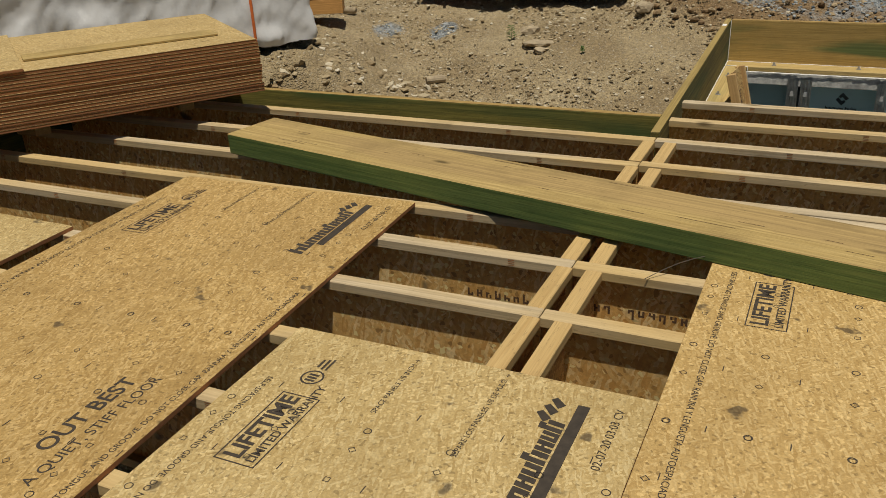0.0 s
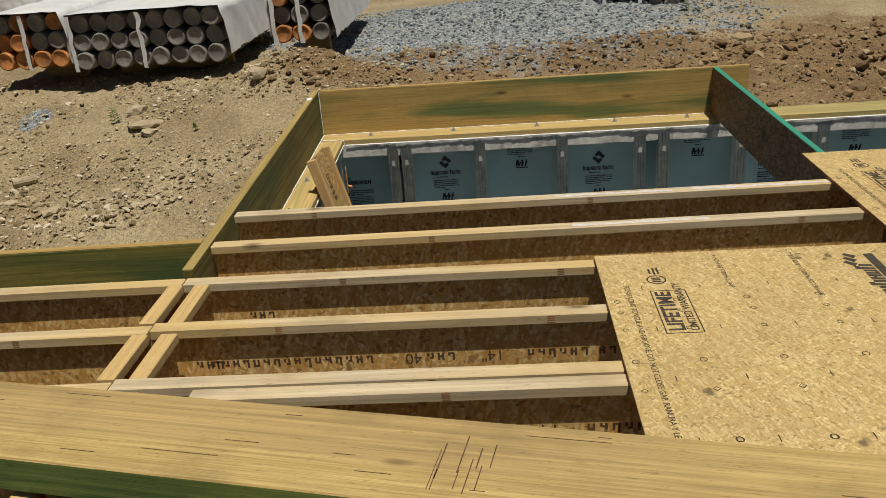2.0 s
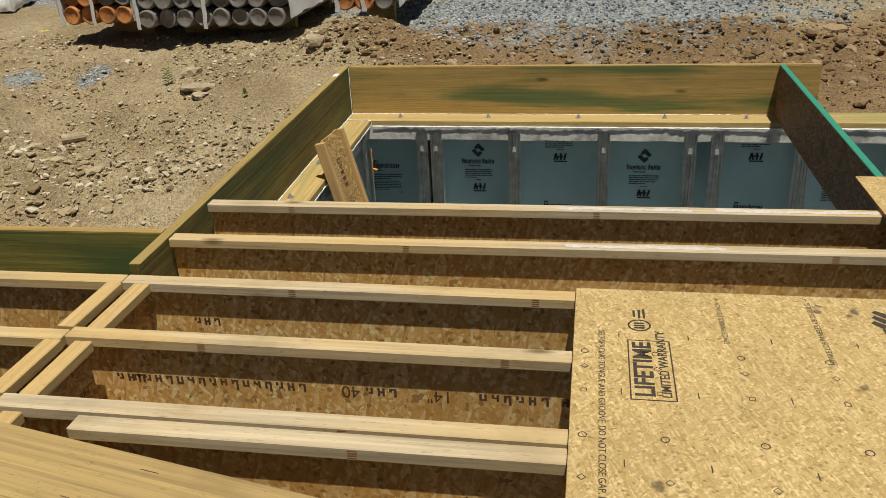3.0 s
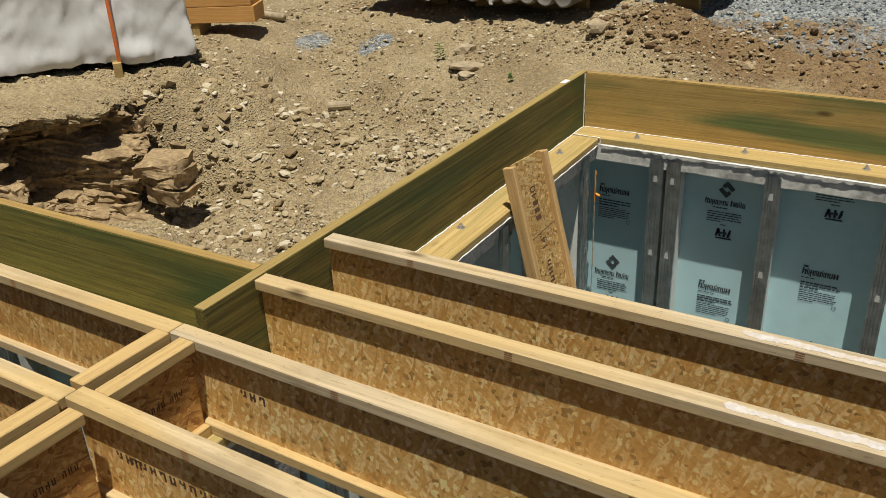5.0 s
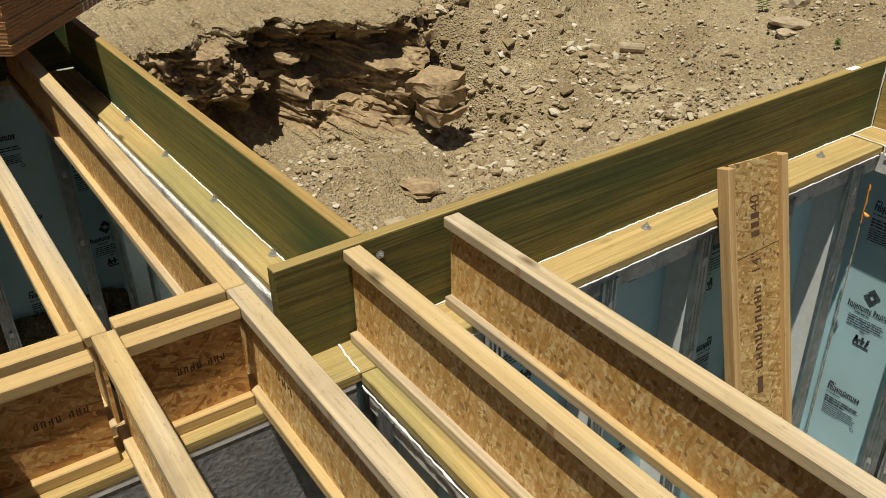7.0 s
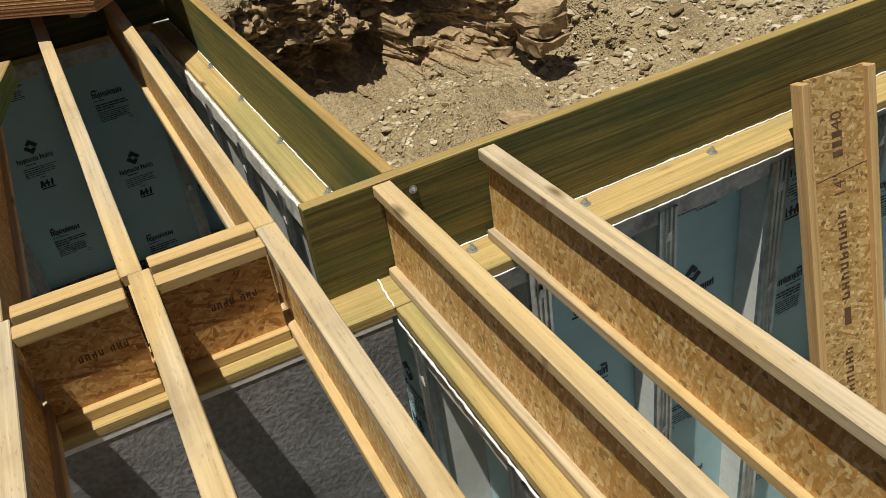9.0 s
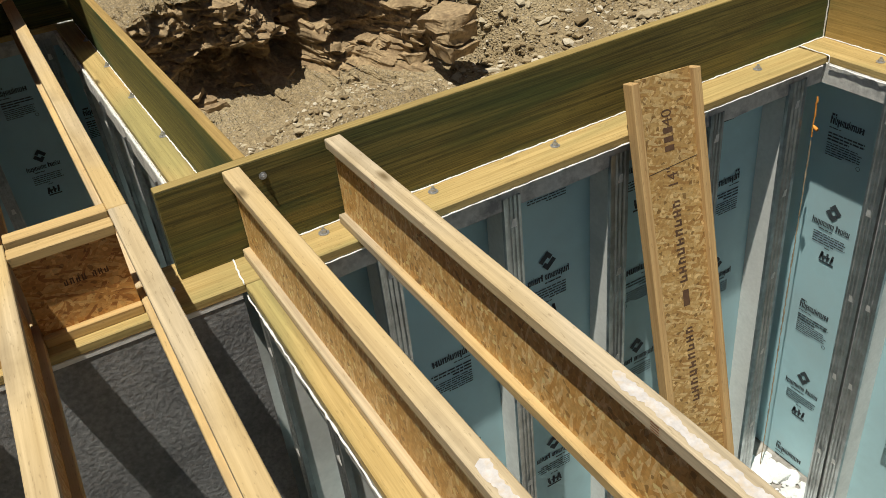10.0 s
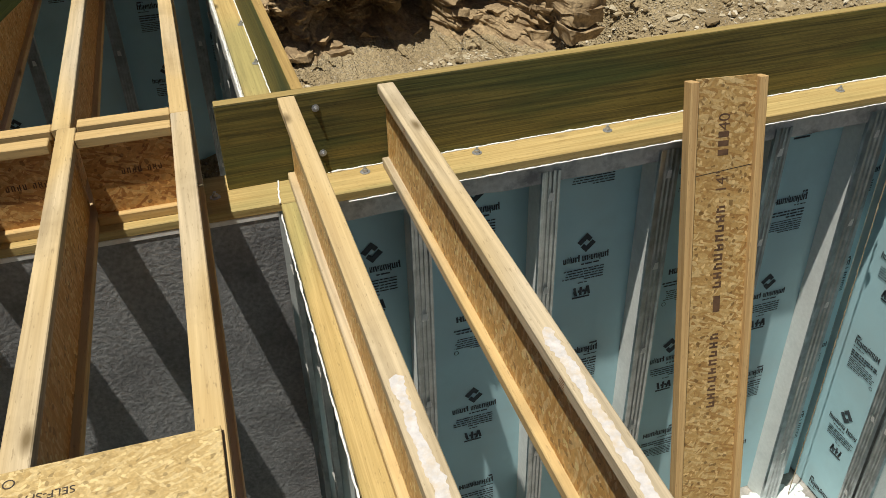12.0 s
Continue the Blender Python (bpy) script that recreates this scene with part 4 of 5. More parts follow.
# ---- stacked panels ----
SX, SY, SA = -2.342, -0.914, math.degrees(math.atan2(-0.806, -0.592))
rnd = random.Random(8)
across = Vector((-0.806, 0.592, 0))
along = Vector((-0.592, -0.806, 0))
for t, wd in ((0.35, 0.09), (1.2, 0.09), (2.05, 0.09)):
    o = Vector((SX, SY, 0)) + along * t + across * 0.40
    d = thing("timber_block", (o.x, o.y, 0.001), "rough timber bearer under the panel stack", "timber", "bearers", turn=SA)
    boxed("block", (0, wd, -0.7, 0, 0, 0.141), PINE_Y, d, bev=0.004)
for i in range(17):
    o = Vector((SX, SY, 0.143 + i * 0.0184)) + along * rnd.uniform(-0.006, 0.006) + across * rnd.uniform(-0.004, 0.004)
    s = thing("stacked_panel", o, "brown edged strand board panel in a stack", "deck panel", "stacked panels", turn=SA)
    bm = bmesh.new()
    box(bm, 0, 2.44, -1.22, 0, 0, 0.0165, 0.002)
    for f in bm.faces:
        f.material_index = 0 if f.normal.z > 0.5 else 2 if f.normal.z < -0.5 else 1
    part("board", bm, (DECK, PANEL_EDGE, PANEL_EDGE), s)
    boxed("tongue", (0.004, 2.436, -0.004, 0.002, 0.0166, 0.0184), DECK, s, "pale raw edge line", bev=0)
    bm = bmesh.new()
    for k in range(6):
        y0 = -1.14 + k * 0.062 - i * 0.004
        quad(bm, [(-0.0006, y0, 0.001), (-0.0006, y0 + 0.02, 0.001), (-0.0006, y0 + 0.016, 0.0175), (-0.0006, y0 - 0.004, 0.0175)])
    tagged(part("paint_stripe", bm, CONCRETE, s), kind="stuff")
o = Vector((SX, SY, 0.143 + 17 * 0.0184)) + along * 1.28 + across * 0.01
s = thing("stacked_panel", o, "loose strand board panel on top of the stack", "deck panel", "stacked panels", turn=SA)
bm = bmesh.new()
box(bm, 0, 1.2, -1.2, 0.02, 0, 0.018, 0.002)
for f in bm.faces:
    f.material_index = 0 if f.normal.z > 0.5 else 1
part("board", bm, (DECK, PANEL_EDGE), s)
o = Vector((SX, SY, 0.143 + 17 * 0.0184 + 0.001)) + along * 0.16 + across * 0.28
s = thing("plank", o, "thin weathered plank lying on the stack", "plank", turn=SA)
boxed("board", (0, 1.1, -0.17, 0, 0, 0.012), BEAM_TOP, s, bev=0.002)

# ---- leaning joist offcut ----
top_c, bot_c = Vector((0.12, 1.452, -0.135)), Vector((0.93, 1.33, FLOOR_Z + 0.03))
zax = (top_c - bot_c).normalized()
yax = (Vector((0.06, 1, 0.0)) - zax * zax.dot(Vector((0.06, 1, 0.0)))).normalized()
xax = yax.cross(zax)
off = thing("i_joist_offcut", bot_c, "cut length of wooden I-joist leaning upright on the wall", "joist")
m = Matrix.Identity(4)
for r in range(3):
    m[r][0], m[r][1], m[r][2], m[r][3] = xax[r], yax[r], zax[r], bot_c[r]
off.matrix_basis = m
LO = (top_c - bot_c).length
WEB_Z = flakes("offcut web strand board", ((0.34, 0.18, 0.055), (0.45, 0.27, 0.09), (0.52, 0.335, 0.125), (0.63, 0.45, 0.21)), "YZ", 0.85, 0.6, grit=0.5, chip=0.75)
for y0, y1 in ((-0.178, -0.140), (0.140, 0.178)):
    boxed("flange", (-0.032, 0.032, y0, y1, 0, LO), PINE_Z, off, bev=0.003)
boxed("web", (-0.005, 0.005, -0.140, 0.140, 0.001, LO + 0.006), WEB_Z, off, "strand board web", bev=0)
mw = wall_frame((0.0058, 0.022, LO - 0.62), (0, 0, 1), (1, 0, 0))
for r in range(3):
    mw[r][1] = (0, -1, 0)[r]
for body, dz in (('14"', 0.22), ("40", 0.50)):
    mm = mw.copy()
    mm[2][3] = LO - 0.72 + dz
    lettering(body, 0.075, off, mm, INK_WEB)
bm = bmesh.new()
for i in range(9):
    flat(bm, i * 0.045, i * 0.045 + 0.010, 0, 0.042)
    flat(bm, i * 0.045 + 0.021, i * 0.045 + 0.031, 0, 0.03 + 0.012 * (i % 2))
    flat(bm, i * 0.045 + 0.010, i * 0.045 + 0.021, 0.014 * (i % 3), 0.014 * (i % 3) + 0.011)
flat(bm, -0.12, -0.04, 0, 0.035)
for i in range(9):
    flat(bm, -0.62 + i * 0.045, -0.61 + i * 0.045, 0, 0.042)
    flat(bm, -0.60 + i * 0.045, -0.59 + i * 0.045, 0, 0.03 + 0.012 * (i % 2))
    flat(bm, -0.61 + i * 0.045, -0.60 + i * 0.045, 0.014 * (i % 3), 0.014 * (i % 3) + 0.011)
for i in range(3):
    flat(bm, 0.62 + i * 0.04, 0.645 + i * 0.04, 0, 0.05)
p = tagged(part("print", bm, INK_WEB, off), kind="stuff")
mm = mw.copy()
mm[2][3] = LO - 0.95
p.matrix_basis = mm
bm = bmesh.new()
flat(bm, -0.14, 0.14, 0, 0.003)
p = part("seam", bm, INK, off)
p.matrix_basis = wall_frame((0.0058, 0.0, LO - 0.40), (0, 1, 0), (1, 0, 0)) @ pose(0, 0, 0, 0, 0, 6)


# ---- yard: packs, logs, stones ----
def cloth(name, size, parent, mat, seed, sag=0.05):
    """A wrapped pack: a box with folds pulled in along straps and a slack lower edge."""
    L, D, H = size
    bm = bmesh.new()
    step = 0.035
    corner = Vector((0, -D, 0))
    for o, u, v in (((0, D, 0), (L, 0, 0), (0, 0, H)), ((0, 0, 0), (0, D, 0), (0, 0, H)), ((L, 0, 0), (0, D, 0), (0, 0, H)), ((0, 0, 0), (L, 0, 0), (0, 0, H)), ((0, 0, H), (L, 0, 0), (0, D, 0))):
        o, u, v = Vector(o) + corner, Vector(u), Vector(v)
        na, nb = int(round(u.length / step)), int(round(v.length / step))
        g = [[bm.verts.new(o + u * (i / na) + v * (j / nb)) for j in range(nb + 1)] for i in range(na + 1)]
        for i in range(na):
            for j in range(nb):
                bm.faces.new((g[i][j], g[i + 1][j], g[i + 1][j + 1], g[i][j + 1]))
    bmesh.ops.remove_doubles(bm, verts=bm.verts, dist=0.002)
    for v in bm.verts:
        p = v.co.copy()
        n = noise.noise(Vector((p.x * 1.7, p.z * 2.5 + p.y, seed))) * 0.035
        w = 0.35 * noise.noise(Vector((p.x * 0.9, p.z * 1.3, seed + 4)))
        n -= 0.030 * abs(noise.noise(Vector((p.x * 3.1 + w * 6, p.z * 1.1 + p.x * 0.8, p.y * 3 + seed))))
        n += 0.014 * abs(noise.noise(Vector((p.x * 9 + p.z * 3.5 + w * 9, p.z * 2.2, p.y * 7 + seed + 8))))
        n += 0.007 * noise.noise(Vector((p.x * 22 + p.z * 9, p.z * 7, p.y * 20 + seed)))
        n += 0.05 * math.exp(-((p.z - 0.10 * H) / 0.10) ** 2) * (0.4 + noise.noise(Vector((p.x * 2.3, p.y * 2, seed + 6))))
        c = Vector((L / 2, -D / 2, H / 2))
        d = (p - c)
        d = Vector((d.x / L, d.y / D, d.z / H)).normalized()
        v.co += d * n * 1.9
        if p.z < 0.02:
            v.co.z += sag * noise.noise(Vector((p.x * 1.1, p.y, seed + 9)))
    return part(name, bm, mat, parent, smooth=True)


# long wrapped pack beside the cut
pa = math.degrees(math.atan2(-0.80, -0.60))
px, py = -5.42, 4.30
pz = -0.66
pk = thing("wrapped_pack", (px, py, pz), "long lumber pack wrapped in white plastic on bearers", "lumber pack", turn=pa)
cloth("wrap", (6.5, 1.15, 1.0), pk, WRAP, 3)
for t in (0.78, 3.85, 5.9):
    bm = bmesh.new()
    n = 24
    for k in range(n):
        z0, z1 = k / n * 1.02, (k + 1) / n * 1.02
        o0 = 0.045 + 0.01 * math.sin(z0 * 5)
        quad(bm, [(t, o0, z0 - 0.01), (t + 0.035, o0, z0 - 0.01), (t + 0.035, 0.045 + 0.01 * math.sin(z1 * 5), z1 - 0.01), (t, 0.045 + 0.01 * math.sin(z1 * 5), z1 - 0.01)])
    part("strap", bm, STRAP, pk, "orange strap")
ux, uy = Vector((math.cos(radians(pa)), math.sin(radians(pa)), 0)), Vector((-math.sin(radians(pa)), math.cos(radians(pa)), 0))
for t in (0.78, 3.2, 5.5):
    o = Vector((px, py, 0)) + ux * t
    bz = ground_z(o.x, o.y) - 0.06
    d = thing("timber_block", (o.x, o.y, bz), "short timber bearer under the wrapped pack", "timber", "yard bearers", turn=pa)
    boxed("block", (0, 0.09, -1.1, 0.10, 0, pz - bz + 0.01), BEAM_TOP, d, bev=0.005)

# squared lumber behind it
lm = thing("lumber_pack", (-6.9, 5.25, -0.62), "orange squared lumber lying behind the wrapped pack", "lumber pack", turn=28)
for k in range(3):
    boxed("timber", (-2.5, 1.15, 0.16 * k, 0.16 * k + 0.155, 0, 0.2), LUMBER, lm, bev=0.006)
    boxed("timber", (-2.5, 1.12, 0.16 * k, 0.16 * k + 0.155, 0.203, 0.4), LUMBER, lm, bev=0.006)
for k in (-2.0, 0.3):
    boxed("bearer", (k, k + 0.1, 0.02, 0.5, -0.25, -0.001), BEAM_TOP, lm, bev=0.004)
pip = thing("log_piece", (-6.6, 6.75, ground_z(-6.6, 6.75) + 0.05), "short grey weathered pole lying on the ground", "log", turn=-8)
bm = bmesh.new()
bmesh.ops.create_cone(bm, cap_ends=True, segments=14, radius1=0.055, radius2=0.05, depth=0.75, matrix=pose(0, 0, 0, 0, 90, 0))
part("pole", bm, STONE, pip, smooth=True)


def log_mesh(r, L, seed):
    bm = bmesh.new()
    seg, rnd = 18, random.Random(seed)
    ph = rnd.random() * 6
    rad = [r * (1 + 0.035 * math.sin(2 * a + ph) + 0.02 * math.sin(5 * a + ph)) for a in (i * 2 * math.pi / seg for i in range(seg))]
    rings = []
    for y, k in ((0.02, 0.55), (0.006, 0.80), (0.0, 0.92), (0.02, 1.0), (L, 0.98)):
        rings.append([bm.verts.new((rad[i] * k * math.cos(i * 2 * math.pi / seg), y + 0.006 * rnd.uniform(-1, 1) * (y < 0.02), rad[i] * k * math.sin(i * 2 * math.pi / seg))) for i in range(seg)])
    for a, b in zip(rings, rings[1:]):
        for i in range(seg):
            bm.faces.new((a[i], a[(i + 1) % seg], b[(i + 1) % seg], b[i]))
    bm.faces.new(rings[0])
    bm.faces.new(rings[-1])
    return bm


LOGS = {}
for mat in (LOG_GREY, LOG_RUST):
    LOGS[mat.name] = []
    for s in range(3):
        bm = log_mesh(0.125, 3.4, s + 5)
        bmesh.ops.recalc_face_normals(bm, faces=bm.faces)
        me = as_mesh("log", bm, mat)
        me.polygons.foreach_set("use_smooth", [True] * len(me.polygons))
        LOGS[mat.name].append(me)


def log_bundle(x, y, z, cols, rows, label, rust=0.0, seed=0, turn=0.0, drape=True, drop=0.75, gz=None):
    """Round logs with their ends to the south, under a wrap that hangs down one flank."""
    rnd = random.Random(seed)
    b = thing("log_bundle", (x, y, z), label, "log bundle", "log bundles", turn=turn)
    for r in range(rows):
        for c in range(cols):
            mat = LOG_RUST if rnd.random() < rust else LOG_GREY
            shared("log", LOGS[mat.name][rnd.randrange(3)], b, pose(0.13 + c * 0.262, rnd.uniform(-0.05, 0.05), 0.125 + r * 0.245, 0, rnd.uniform(0, 360), 0))
    W, H = cols * 0.262, rows * 0.245
    bm = bmesh.new()
    n, mm = 34, 16
    prof = [(-0.03, H * 0.15), (-0.03, H * 0.6), (0.0, H + 0.02), (W * 0.3, H + 0.03), (W * 0.7, H + 0.03), (W + 0.02, H + 0.01), (W + 0.05, H * 0.6), (W + 0.09, H * (1 - drop))]
    if not drape:
        prof = prof[2:6]
    grid = []
    for j in range(n + 1):
        row = []
        for i in range(len(prof) * 3 - 2):
            k, f = divmod(i, 3)
            a, c2 = prof[min(k, len(prof) - 1)], prof[min(k + 1, len(prof) - 1)]
            px_, pz_ = a[0] + (c2[0] - a[0]) * f / 3, a[1] + (c2[1] - a[1]) * f / 3
            yy = -0.08 + j / n * 3.5
            w = 0.035 * noise.noise(Vector((px_ * 4, yy * 4 + pz_ * 3, seed))) + 0.02 * noise.noise(Vector((px_ * 11, yy * 11 + pz_ * 9, seed)))
            row.append(bm.verts.new((px_ + w, yy + (0.05 * noise.noise(Vector((px_ * 3, pz_ * 3, seed))) if j == 0 else 0), pz_ + abs(w))))
        grid.append(row)
    for a, c2 in zip(grid, grid[1:]):
        for i in range(len(a) - 1):
            bm.faces.new((a[i], a[i + 1], c2[i + 1], c2[i]))
    part("wrap", bm, WRAP, b, "crumpled white plastic wrap", smooth=True)
    for t in (0.0, W * 0.46):
        bm = bmesh.new()
        for k in range(14):
            z0, z1 = H * k / 14, H * (k + 1) / 14
            w0, w1 = (0.02 * noise.noise(Vector((q * 7, t, seed))) for q in (z0, z1))
            quad(bm, [(t + w0, -0.085, z0), (t + 0.06 + w0 * 2, -0.09, z0), (t + 0.06 + w1 * 2, -0.09, z1), (t + w1, -0.085, z1)])
        part("wrap_strip", bm, WRAP, b)
    for t in (0.9, 2.6):
        boxed("bearer", (0.2, W - 0.2, t, t + 0.12, (-0.3 if gz is None else gz - z - 0.1), 0.001), BEAM_TOP, b, bev=0.005)
    return b


log_bundle(-5.62, 7.75, -0.52, 4, 3, "bundle of orange and grey round logs under white wrap", 0.6, 1, gz=-0.8)
log_bundle(-4.42, 7.62, -0.56, 8, 3, "bundle of grey round logs with white wrap and strips", 0.0, 2, gz=-0.8, drop=0.85)
log_bundle(-1.72, 7.95, -0.42, 3, 3, "bundle of rusty and grey logs with hanging white wrap", 0.6, 3, gz=-0.75, drop=0.95)
log_bundle(3.15, 11.2, -0.82, 5, 3, "far bundle of grey logs under white wrap", 0.0, 5, gz=-0.95)
log_bundle(5.2, 12.6, -0.85, 5, 3, "far bundle of grey logs in shade", 0.0, 6, gz=-0.95)
for (x, y, w, sd) in ((-8.2, 12.6, 2.2, 11), (-5.6, 13.2, 1.8, 12), (-10.8, 11.5, 2.0, 13)):
    q = thing("wrapped_pack", (x, y, ground_z(x, y) + 0.02), "crumpled white plastic wrapped pack in the yard", "lumber pack", turn=sd)
    cloth("wrap", (w, 1.3, 0.9), q, WRAP, sd)
yl = thing("strap_end", (-6.9, 8.9, ground_z(-6.9, 8.9)), "yellow strapping dropped on the ground", "strap", turn=6)
bm = bmesh.new()
box(bm, 0, 0.5, 0, 0.07, 0.005, 0.035, 0.004)
part("band", bm, YELLOW, yl)


def stone_template(seed, flat_z=0.6, sub=1):
    bm = bmesh.new()
    bmesh.ops.create_icosphere(bm, subdivisions=sub, radius=1.0)
    rnd = random.Random(seed)
    for v in bm.verts:
        v.co *= 1 + rnd.uniform(-0.28, 0.22)
        v.co.z *= flat_z
    bm.verts.ensure_lookup_table()
    V = np.array([v.co[:] for v in bm.verts])
    F = [[v.index for v in f.verts] for f in bm.faces]
    bm.free()
    return V, np.array(F)


def scatter(name, places, mat, label, flat_z=0.6, tilt=0.4, seed=0, kind="stuff", stretch=1.6, sub=1):
    """Many stones in one object: places are (x, y, z, size)."""
    temps = [stone_template(seed * 10 + i, flat_z, sub) for i in range(5)]
    rnd = np.random.RandomState(seed)
    VV, FF, n = [], [], 0
    for x, y, z, s in places:
        V, F = temps[rnd.randint(5)]
        a, b = rnd.uniform(0, 6.28), rnd.uniform(-tilt, tilt)
        P = V * np.array([s * rnd.uniform(0.8, stretch), s, s])
        ca, sa, cb, sb = math.cos(a), math.sin(a), math.cos(b), math.sin(b)
        R = np.array([[ca, -sa, 0], [sa, ca, 0], [0, 0, 1]]) @ np.array([[1, 0, 0], [0, cb, -sb], [0, sb, cb]])
        VV.append(P @ R.T + np.array([x, y, z]))
        FF.append(F + n)
        n += len(V)
    me = bpy.data.meshes.new(name)
    me.from_pydata(np.concatenate(VV).tolist(), [], np.concatenate(FF).tolist())
    me.materials.append(mat)
    return tagged(new(name, me), label, "stones", kind=kind)


rnd = np.random.RandomState(5)


def on_ground(n, x0, x1, y0, y1, s0, s1, keep, sink=0.2):
    out = []
    while len(out) < n:
        x, y = rnd.uniform(x0, x1), rnd.uniform(y0, y1)
        if not keep(x, y):
            continue
        z = ground_z(x, y)
        if z < -3:
            continue
        s = s0 * (s1 / s0) ** (rnd.rand() ** 2.2)
        out.append((x, y, z + s * (0.3 - sink), s))
    return out


patchy = lambda x, y: noise.noise(Vector((x * 0.9, y * 0.9, 4))) + 0.5 * noise.noise(Vector((x * 3, y * 3, 1))) > rnd.uniform(-0.5, 0.5)
scatter("pebbles", on_ground(15000, -7.5, 0.2, -0.2, 8.4, 0.007, 0.032, patchy), CLOD, "small pale stones strewn over the dry ground", 0.6, 0.5, 1)
scatter("stones", on_ground(170, -7.0, 0.0, 0.2, 8.0, 0.022, 0.07, patchy, 0.45), CLOD, "fist sized pale stones on the ground", 0.5, 0.4, 2)
scatter("bank_rubble", on_ground(2600, -1.9, 9.0, 6.7, 9.0, 0.010, 0.06, lambda x, y: patchy(x, y) or y < 8.2, 0.35), RUBBLE, "brown rubble along the dirt bank", 0.7, 0.8, 3)
scatter("bank_rubble", on_ground(1500, 3.3, 9.0, 3.2, 9.0, 0.012, 0.11, lambda x, y: True, 0.35), RUBBLE, "brown rubble of the far dirt bank", 0.6, 0.8, 4)
scatter("gravel", on_ground(7500, -2.8, 5.9, 7.3, 13.5, 0.014, 0.032, lambda x, y: ((x - 1.5) / 4.4) ** 2 + ((y - 10.9) / 3.7) ** 2 < 1.0 + rnd.uniform(-0.3, 0.15)), GRAVEL, "blue grey crushed gravel heap", 0.7, 0.9, 6)
scatter("gravel", on_ground(420, -5.9, -4.4, 5.8, 7.2, 0.005, 0.011, lambda x, y: min(((x + 5.5) / 0.3) ** 2 + ((y - 6.4) / 0.45) ** 2, ((x + 4.75) / 0.28) ** 2 + ((y - 6.75) / 0.4) ** 2) < rnd.uniform(0.2, 1.0)), GRAVEL, "small spills of blue grey gravel", 0.7, 0.9, 7)
scatter("rubble", on_ground(2600, -5.4, -2.4, 0.0, 4.8, 0.008, 0.055, patchy, 0.4) + on_ground(700, -5.6, -3.6, 2.8, 5.0, 0.012, 0.09, lambda x, y: True, 0.4), CLOD, "broken shale rubble at the foot of the cut", 0.45, 0.8, 8)


crumb = np.random.RandomState(12)
scatter("foam_debris", [(0.02 + 0.55 * crumb.rand() ** 1.5, 2.62 - 0.75 * crumb.rand() ** 1.3, FLOOR_Z + 0.012, 0.012 + 0.06 * crumb.rand() ** 2.5) for _ in range(280)], RIB, "white crumbled foam and concrete bits in the corner", 0.45, 0.7, 9)
scatter("foam_debris", [(0.1 + 2.8 * crumb.rand(), 2.55 - 2.6 * crumb.rand() ** 1.6, FLOOR_Z + 0.006, 0.006 + 0.02 * crumb.rand() ** 3) for _ in range(500)], SEAL, "white crumbs strewn over the cellar floor", 0.5, 0.7, 10)


# shale ledges of the cut bank
def slab(bm, c, size, turn, tilt, rnd):
    r = bmesh.ops.create_cube(bm, size=1.0)
    m = pose(*c, tilt[0], tilt[1], turn)
    for v in r["verts"]:
        k = Vector((v.co.x * size[0] * rnd.uniform(0.72, 1.12), v.co.y * size[1] * rnd.uniform(0.72, 1.12), v.co.z * size[2] * rnd.uniform(0.7, 1.2)))
        v.co = m @ k
    fs = list({f for v in r["verts"] for f in v.link_faces})
    es = list({e for f in fs for e in f.edges})
    bmesh.ops.subdivide_edges(bm, edges=es, cuts=4, use_grid_fill=True)


rnd2 = random.Random(21)


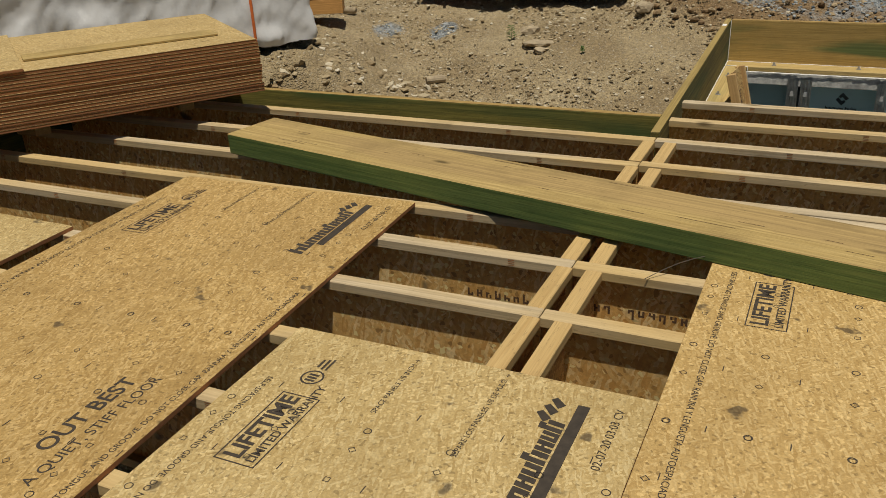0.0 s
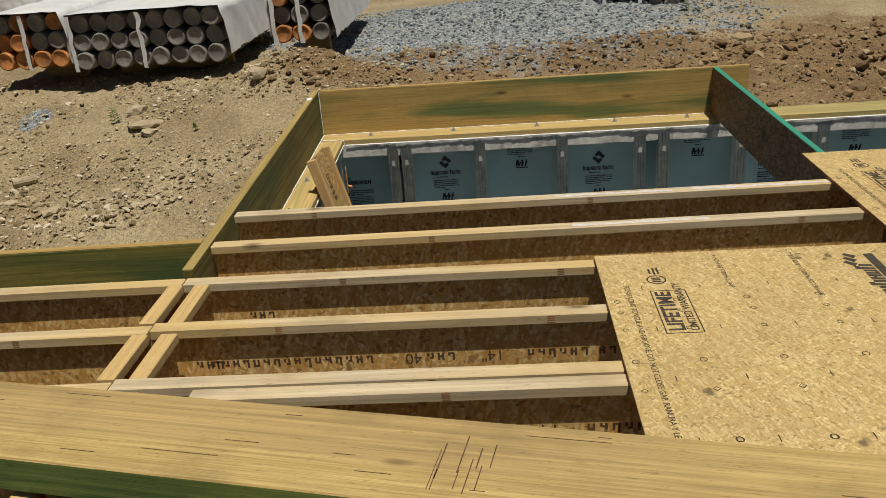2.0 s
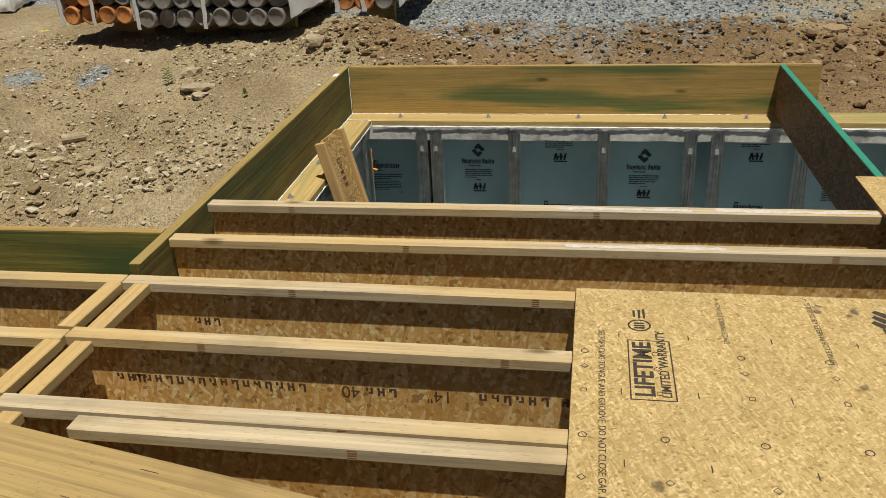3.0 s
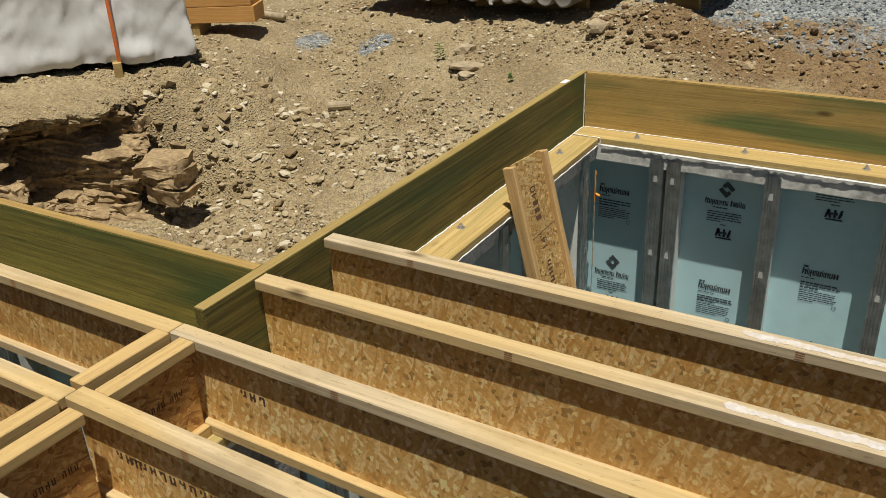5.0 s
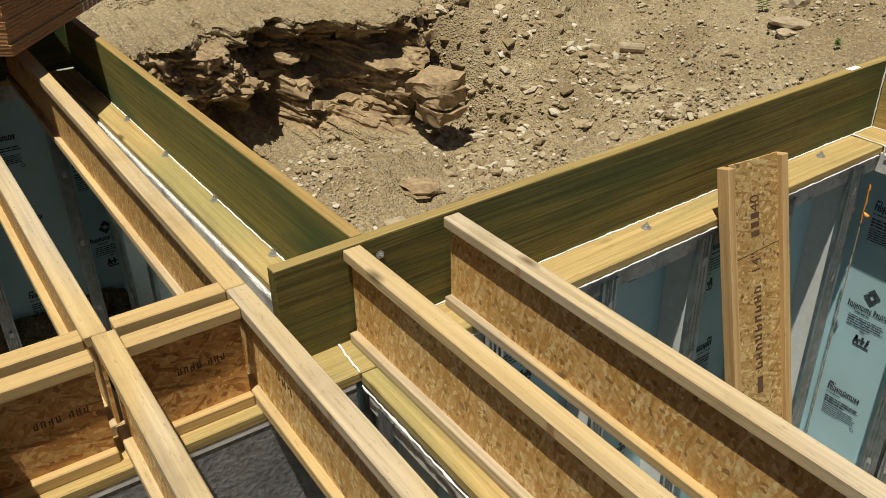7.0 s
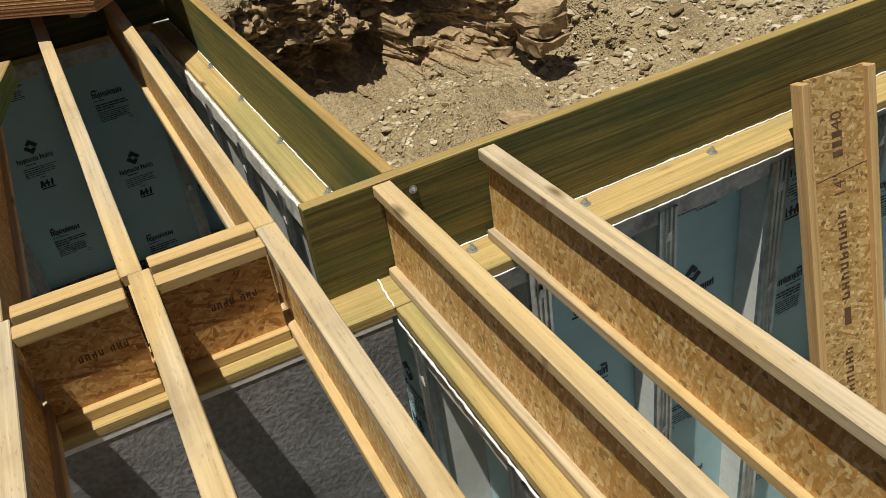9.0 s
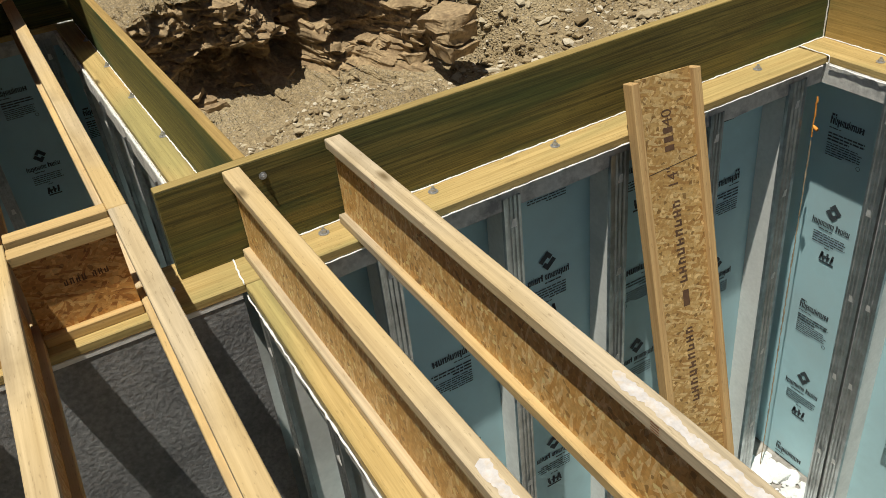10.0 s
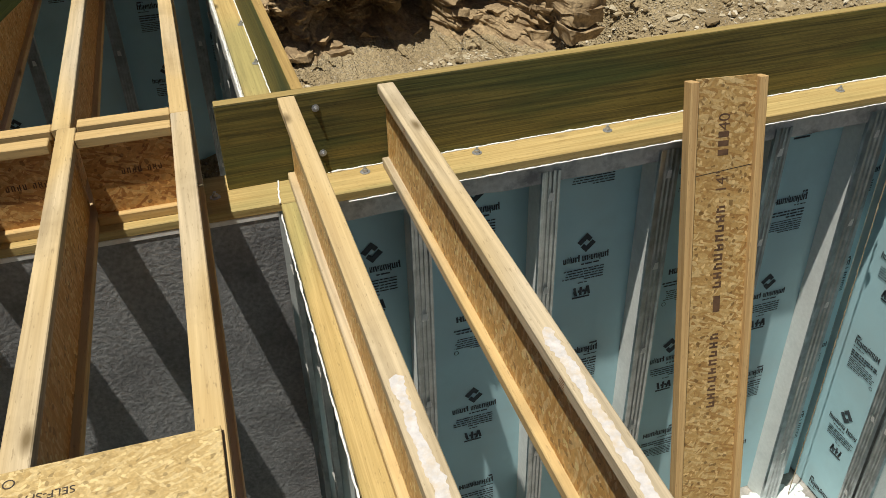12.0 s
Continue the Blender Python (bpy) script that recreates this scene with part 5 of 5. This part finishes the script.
def bank_point(y, t):
    """The cut face: a topsoil lip, hollows under hard ledges, a foot that runs out."""
    z = -0.74 - 1.42 * t
    line = float(cliff_line(np.float64(y)))
    lip = -1.25 + 1.42 * min(1.0, t / 0.10) ** 0.6
    foot = 0.75 * max(0.0, (t - 0.72) / 0.28) ** 1.5
    hollow = 0.0
    for yc, wy, tc, wt, amp in ((1.72, 0.20, 0.50, 0.40, 0.62), (2.25, 0.34, 0.36, 0.16, 0.50), (2.75, 0.30, 0.30, 0.10, 0.38), (0.95, 0.5, 0.74, 0.20, 0.42), (3.30, 0.26, 0.80, 0.17, 0.60), (2.5, 0.3, 0.62, 0.08, 0.25), (1.1, 0.12, 0.12, 0.06, 0.30)):
        hollow += amp * math.exp(-((y - yc) / wy) ** 4 - ((t - tc) / wt) ** 4)
    q = Vector((y * 1.3, z * 4.6 + 0.5 * y, 2.0))
    strata = noise.noise(q)
    strata = math.floor(strata * 4 + 0.5 * noise.noise(q * 2.3)) / 4
    big = 0.17 * noise.noise(Vector((y * 1.9, z * 1.8, 7))) + 0.13 * noise.noise(Vector((y * 4.2, z * 6.0, 8)))
    fine = 0.05 * noise.noise(Vector((y * 6, z * 16, 5))) + 0.03 * noise.noise(Vector((y * 17, z * 28, 1)))
    act = min(1.0, t / 0.10)
    big += 0.16 * math.floor(3.2 * noise.noise(Vector((y * 2.6 + 0.6 * z, z * 1.5, 21)))) / 3.2
    fade = min(1.0, max(0.0, (4.9 - y) / 0.9))
    line -= 1.3 * float(smooth(2.9, 4.0, np.float64(y)))
    crumb = 0.05 * noise.noise(Vector((y * 5, t * 30, 11))) + 0.03 * noise.noise(Vector((y * 14, t * 60, 12)))
    return Vector((line - 0.02 + lip - 0.17 + foot - hollow * fade + act * (0.26 * strata + 1.35 * big + 1.9 * fine), y + 0.03 * noise.noise(Vector((y * 9, z * 13, 9))), z + 0.025 * act * noise.noise(Vector((y * 8, z * 8, 3))) + crumb * min(1.0, max(0.0, 1.2 - t * 4))))


NY, NT = 330, 120
bank = [[bank_point(-0.35 + 5.1 * a / NY, (b / NT) ** 1.05) for b in range(NT + 1)] for a in range(NY + 1)]
bme = bpy.data.meshes.new("cut_bank")
bme.from_pydata([p[:] for row in bank for p in row], [], [(a * (NT + 1) + b, (a + 1) * (NT + 1) + b, (a + 1) * (NT + 1) + b + 1, a * (NT + 1) + b + 1) for a in range(NY) for b in range(NT)])
bme.materials.append(SLATE)
bme.materials.append(GROUND)
bme.polygons.foreach_set("material_index", [1 if b + 9 * noise.noise(Vector((a * 0.05, b * 0.1, 0))) < NT * 0.17 or b > NT * 0.86 else 0 for a in range(NY) for b in range(NT)])
tagged(new("cut_bank", bme), "crumbling cut bank of brown layered shale and soil", "bank", kind="structure")
ledges = []
for i in range(84):
    y = -0.2 + 4.4 * rnd2.random()
    lev = rnd2.random()
    p = bank[int((y + 0.35) / 5.1 * NY)][int(NT * (0.15 + 0.75 * lev))]
    ledges.append((p.x - 0.11, y, p.z, (rnd2.uniform(0.12, 0.30), rnd2.uniform(0.10, 0.36), rnd2.uniform(0.025, 0.09))))
# big blocks standing proud with dark hollows below them
for x, y, z, s in ((-4.66, 3.0, -1.42, (0.5, 0.42, 0.12)), (-4.62, 3.02, -1.55, (0.52, 0.40, 0.16)), (-4.6, 3.0, -1.70, (0.48, 0.38, 0.14))):
    ledges.append((x, y, z, s))
for lx, ly, lz, s in ledges:
    bm = bmesh.new()
    slab(bm, (0, 0, 0), s, rnd2.uniform(-35, 35), (rnd2.uniform(-7, 10), rnd2.uniform(-8, 8)), rnd2)
    for v in bm.verts:
        q = v.co + Vector((lx, ly, lz))
        v.co += (0.05 if max(s) > 0.45 else 0.025) * noise.noise_vector(q * 5.0) + 0.02 * noise.noise_vector(q * 15.0)
    sl = part("shale_slab", bm, SLATE)
    sl.location = (lx, ly, lz)
    tagged(sl, "broken brown shale slab in the cut bank", "rock", "shale slabs")


def rock(x, y, size, label, seed, mat=STONE, flat_z=0.45, turn=0.0, lift=0.0):
    V, F = stone_template(seed, flat_z, 2)
    bm = bmesh.new()
    vs = [bm.verts.new(Vector(v) * size * (1 + 0.18 * noise.noise(Vector(v) * 1.7 + Vector((seed, 0, 0))))) for v in V]
    for f in F:
        bm.faces.new([vs[i] for i in f])
    ob = part("rock", bm, mat)
    ob.matrix_basis = pose(x, y, ground_z(x, y) + size * flat_z * (0.25 + lift), 0, 0, turn) @ Matrix.Diagonal((1.35, 1, 1, 1))
    return tagged(ob, label, "rock")


rock(-3.05, 6.25, 0.17, "pale flat rock half buried in the dirt", 31, flat_z=0.28)
rock(-2.95, 6.05, 0.09, "pale broken rock beside a flat one", 32, flat_z=0.3)
rock(-3.3, 6.65, 0.11, "pale upright rock beside a weed", 33, flat_z=0.8, turn=40)
rock(-1.80, 7.12, 0.12, "pale angular rock on the spoil heap", 34, flat_z=0.75, turn=70, lift=0.5)
rock(-3.7, 2.2, 0.16, "flat grey slab leaning in the trench", 35, SLATE, 0.3, 20)
rock(-3.35, 1.75, 0.13, "pale slab at the bottom of the trench", 36, STONE, 0.25, -30)
rock(-2.9, 1.35, 0.15, "flat pale slab beside the rim board", 37, STONE, 0.25, 60)
rock(-3.15, 1.2, 0.10, "pale stone in the trench", 38, STONE, 0.4, 10)
wl = thing("wood_offcut", (-4.14, 5.17, ground_z(-4.14, 5.17) + 0.05), "short pale round wood offcut on the dirt", "wood", turn=38)
bm = bmesh.new()
bmesh.ops.create_cone(bm, cap_ends=True, segments=12, radius1=0.055, radius2=0.05, depth=0.26, matrix=pose(0, 0, 0, 0, 90, 0))
part("billet", bm, STONE, wl)


def weed(x, y, h, seed):
    rnd = random.Random(seed)
    w = thing("weed", (x, y, ground_z(x, y)), "small green weed growing in dry dirt", "plant", "weeds")
    bm = bmesh.new()
    for k in range(3):
        t0, t1 = k * 2.094, (k + 1) * 2.094
        quad(bm, [(0.004 * math.cos(t0), 0.004 * math.sin(t0), -0.02), (0.004 * math.cos(t1), 0.004 * math.sin(t1), -0.02), (0.002 * math.cos(t1), 0.002 * math.sin(t1), h), (0.002 * math.cos(t0), 0.002 * math.sin(t0), h)])
    part("stem", bm, LEAF, w)
    bm = bmesh.new()
    for i in range(26):
        a, z, L = i * 2.4, h * (0.15 + 0.85 * i / 26), h * rnd.uniform(0.35, 0.55) * (1.1 - 0.5 * i / 26)
        d, s = Vector((math.cos(a), math.sin(a), rnd.uniform(0.1, 0.6))), Vector((-math.sin(a), math.cos(a), 0)) * 0.011
        o = Vector((0, 0, z))
        quad(bm, [o, o + d * L * 0.5 + s, o + d * L + Vector((0, 0, -0.02)), o + d * L * 0.5 - s])
    part("leaves", bm, LEAF, w)


weed(-3.5, 6.38, 0.22, 1)
weed(-2.35, 6.0, 0.08, 2)
weed(4.4, 10.4, 0.16, 3)
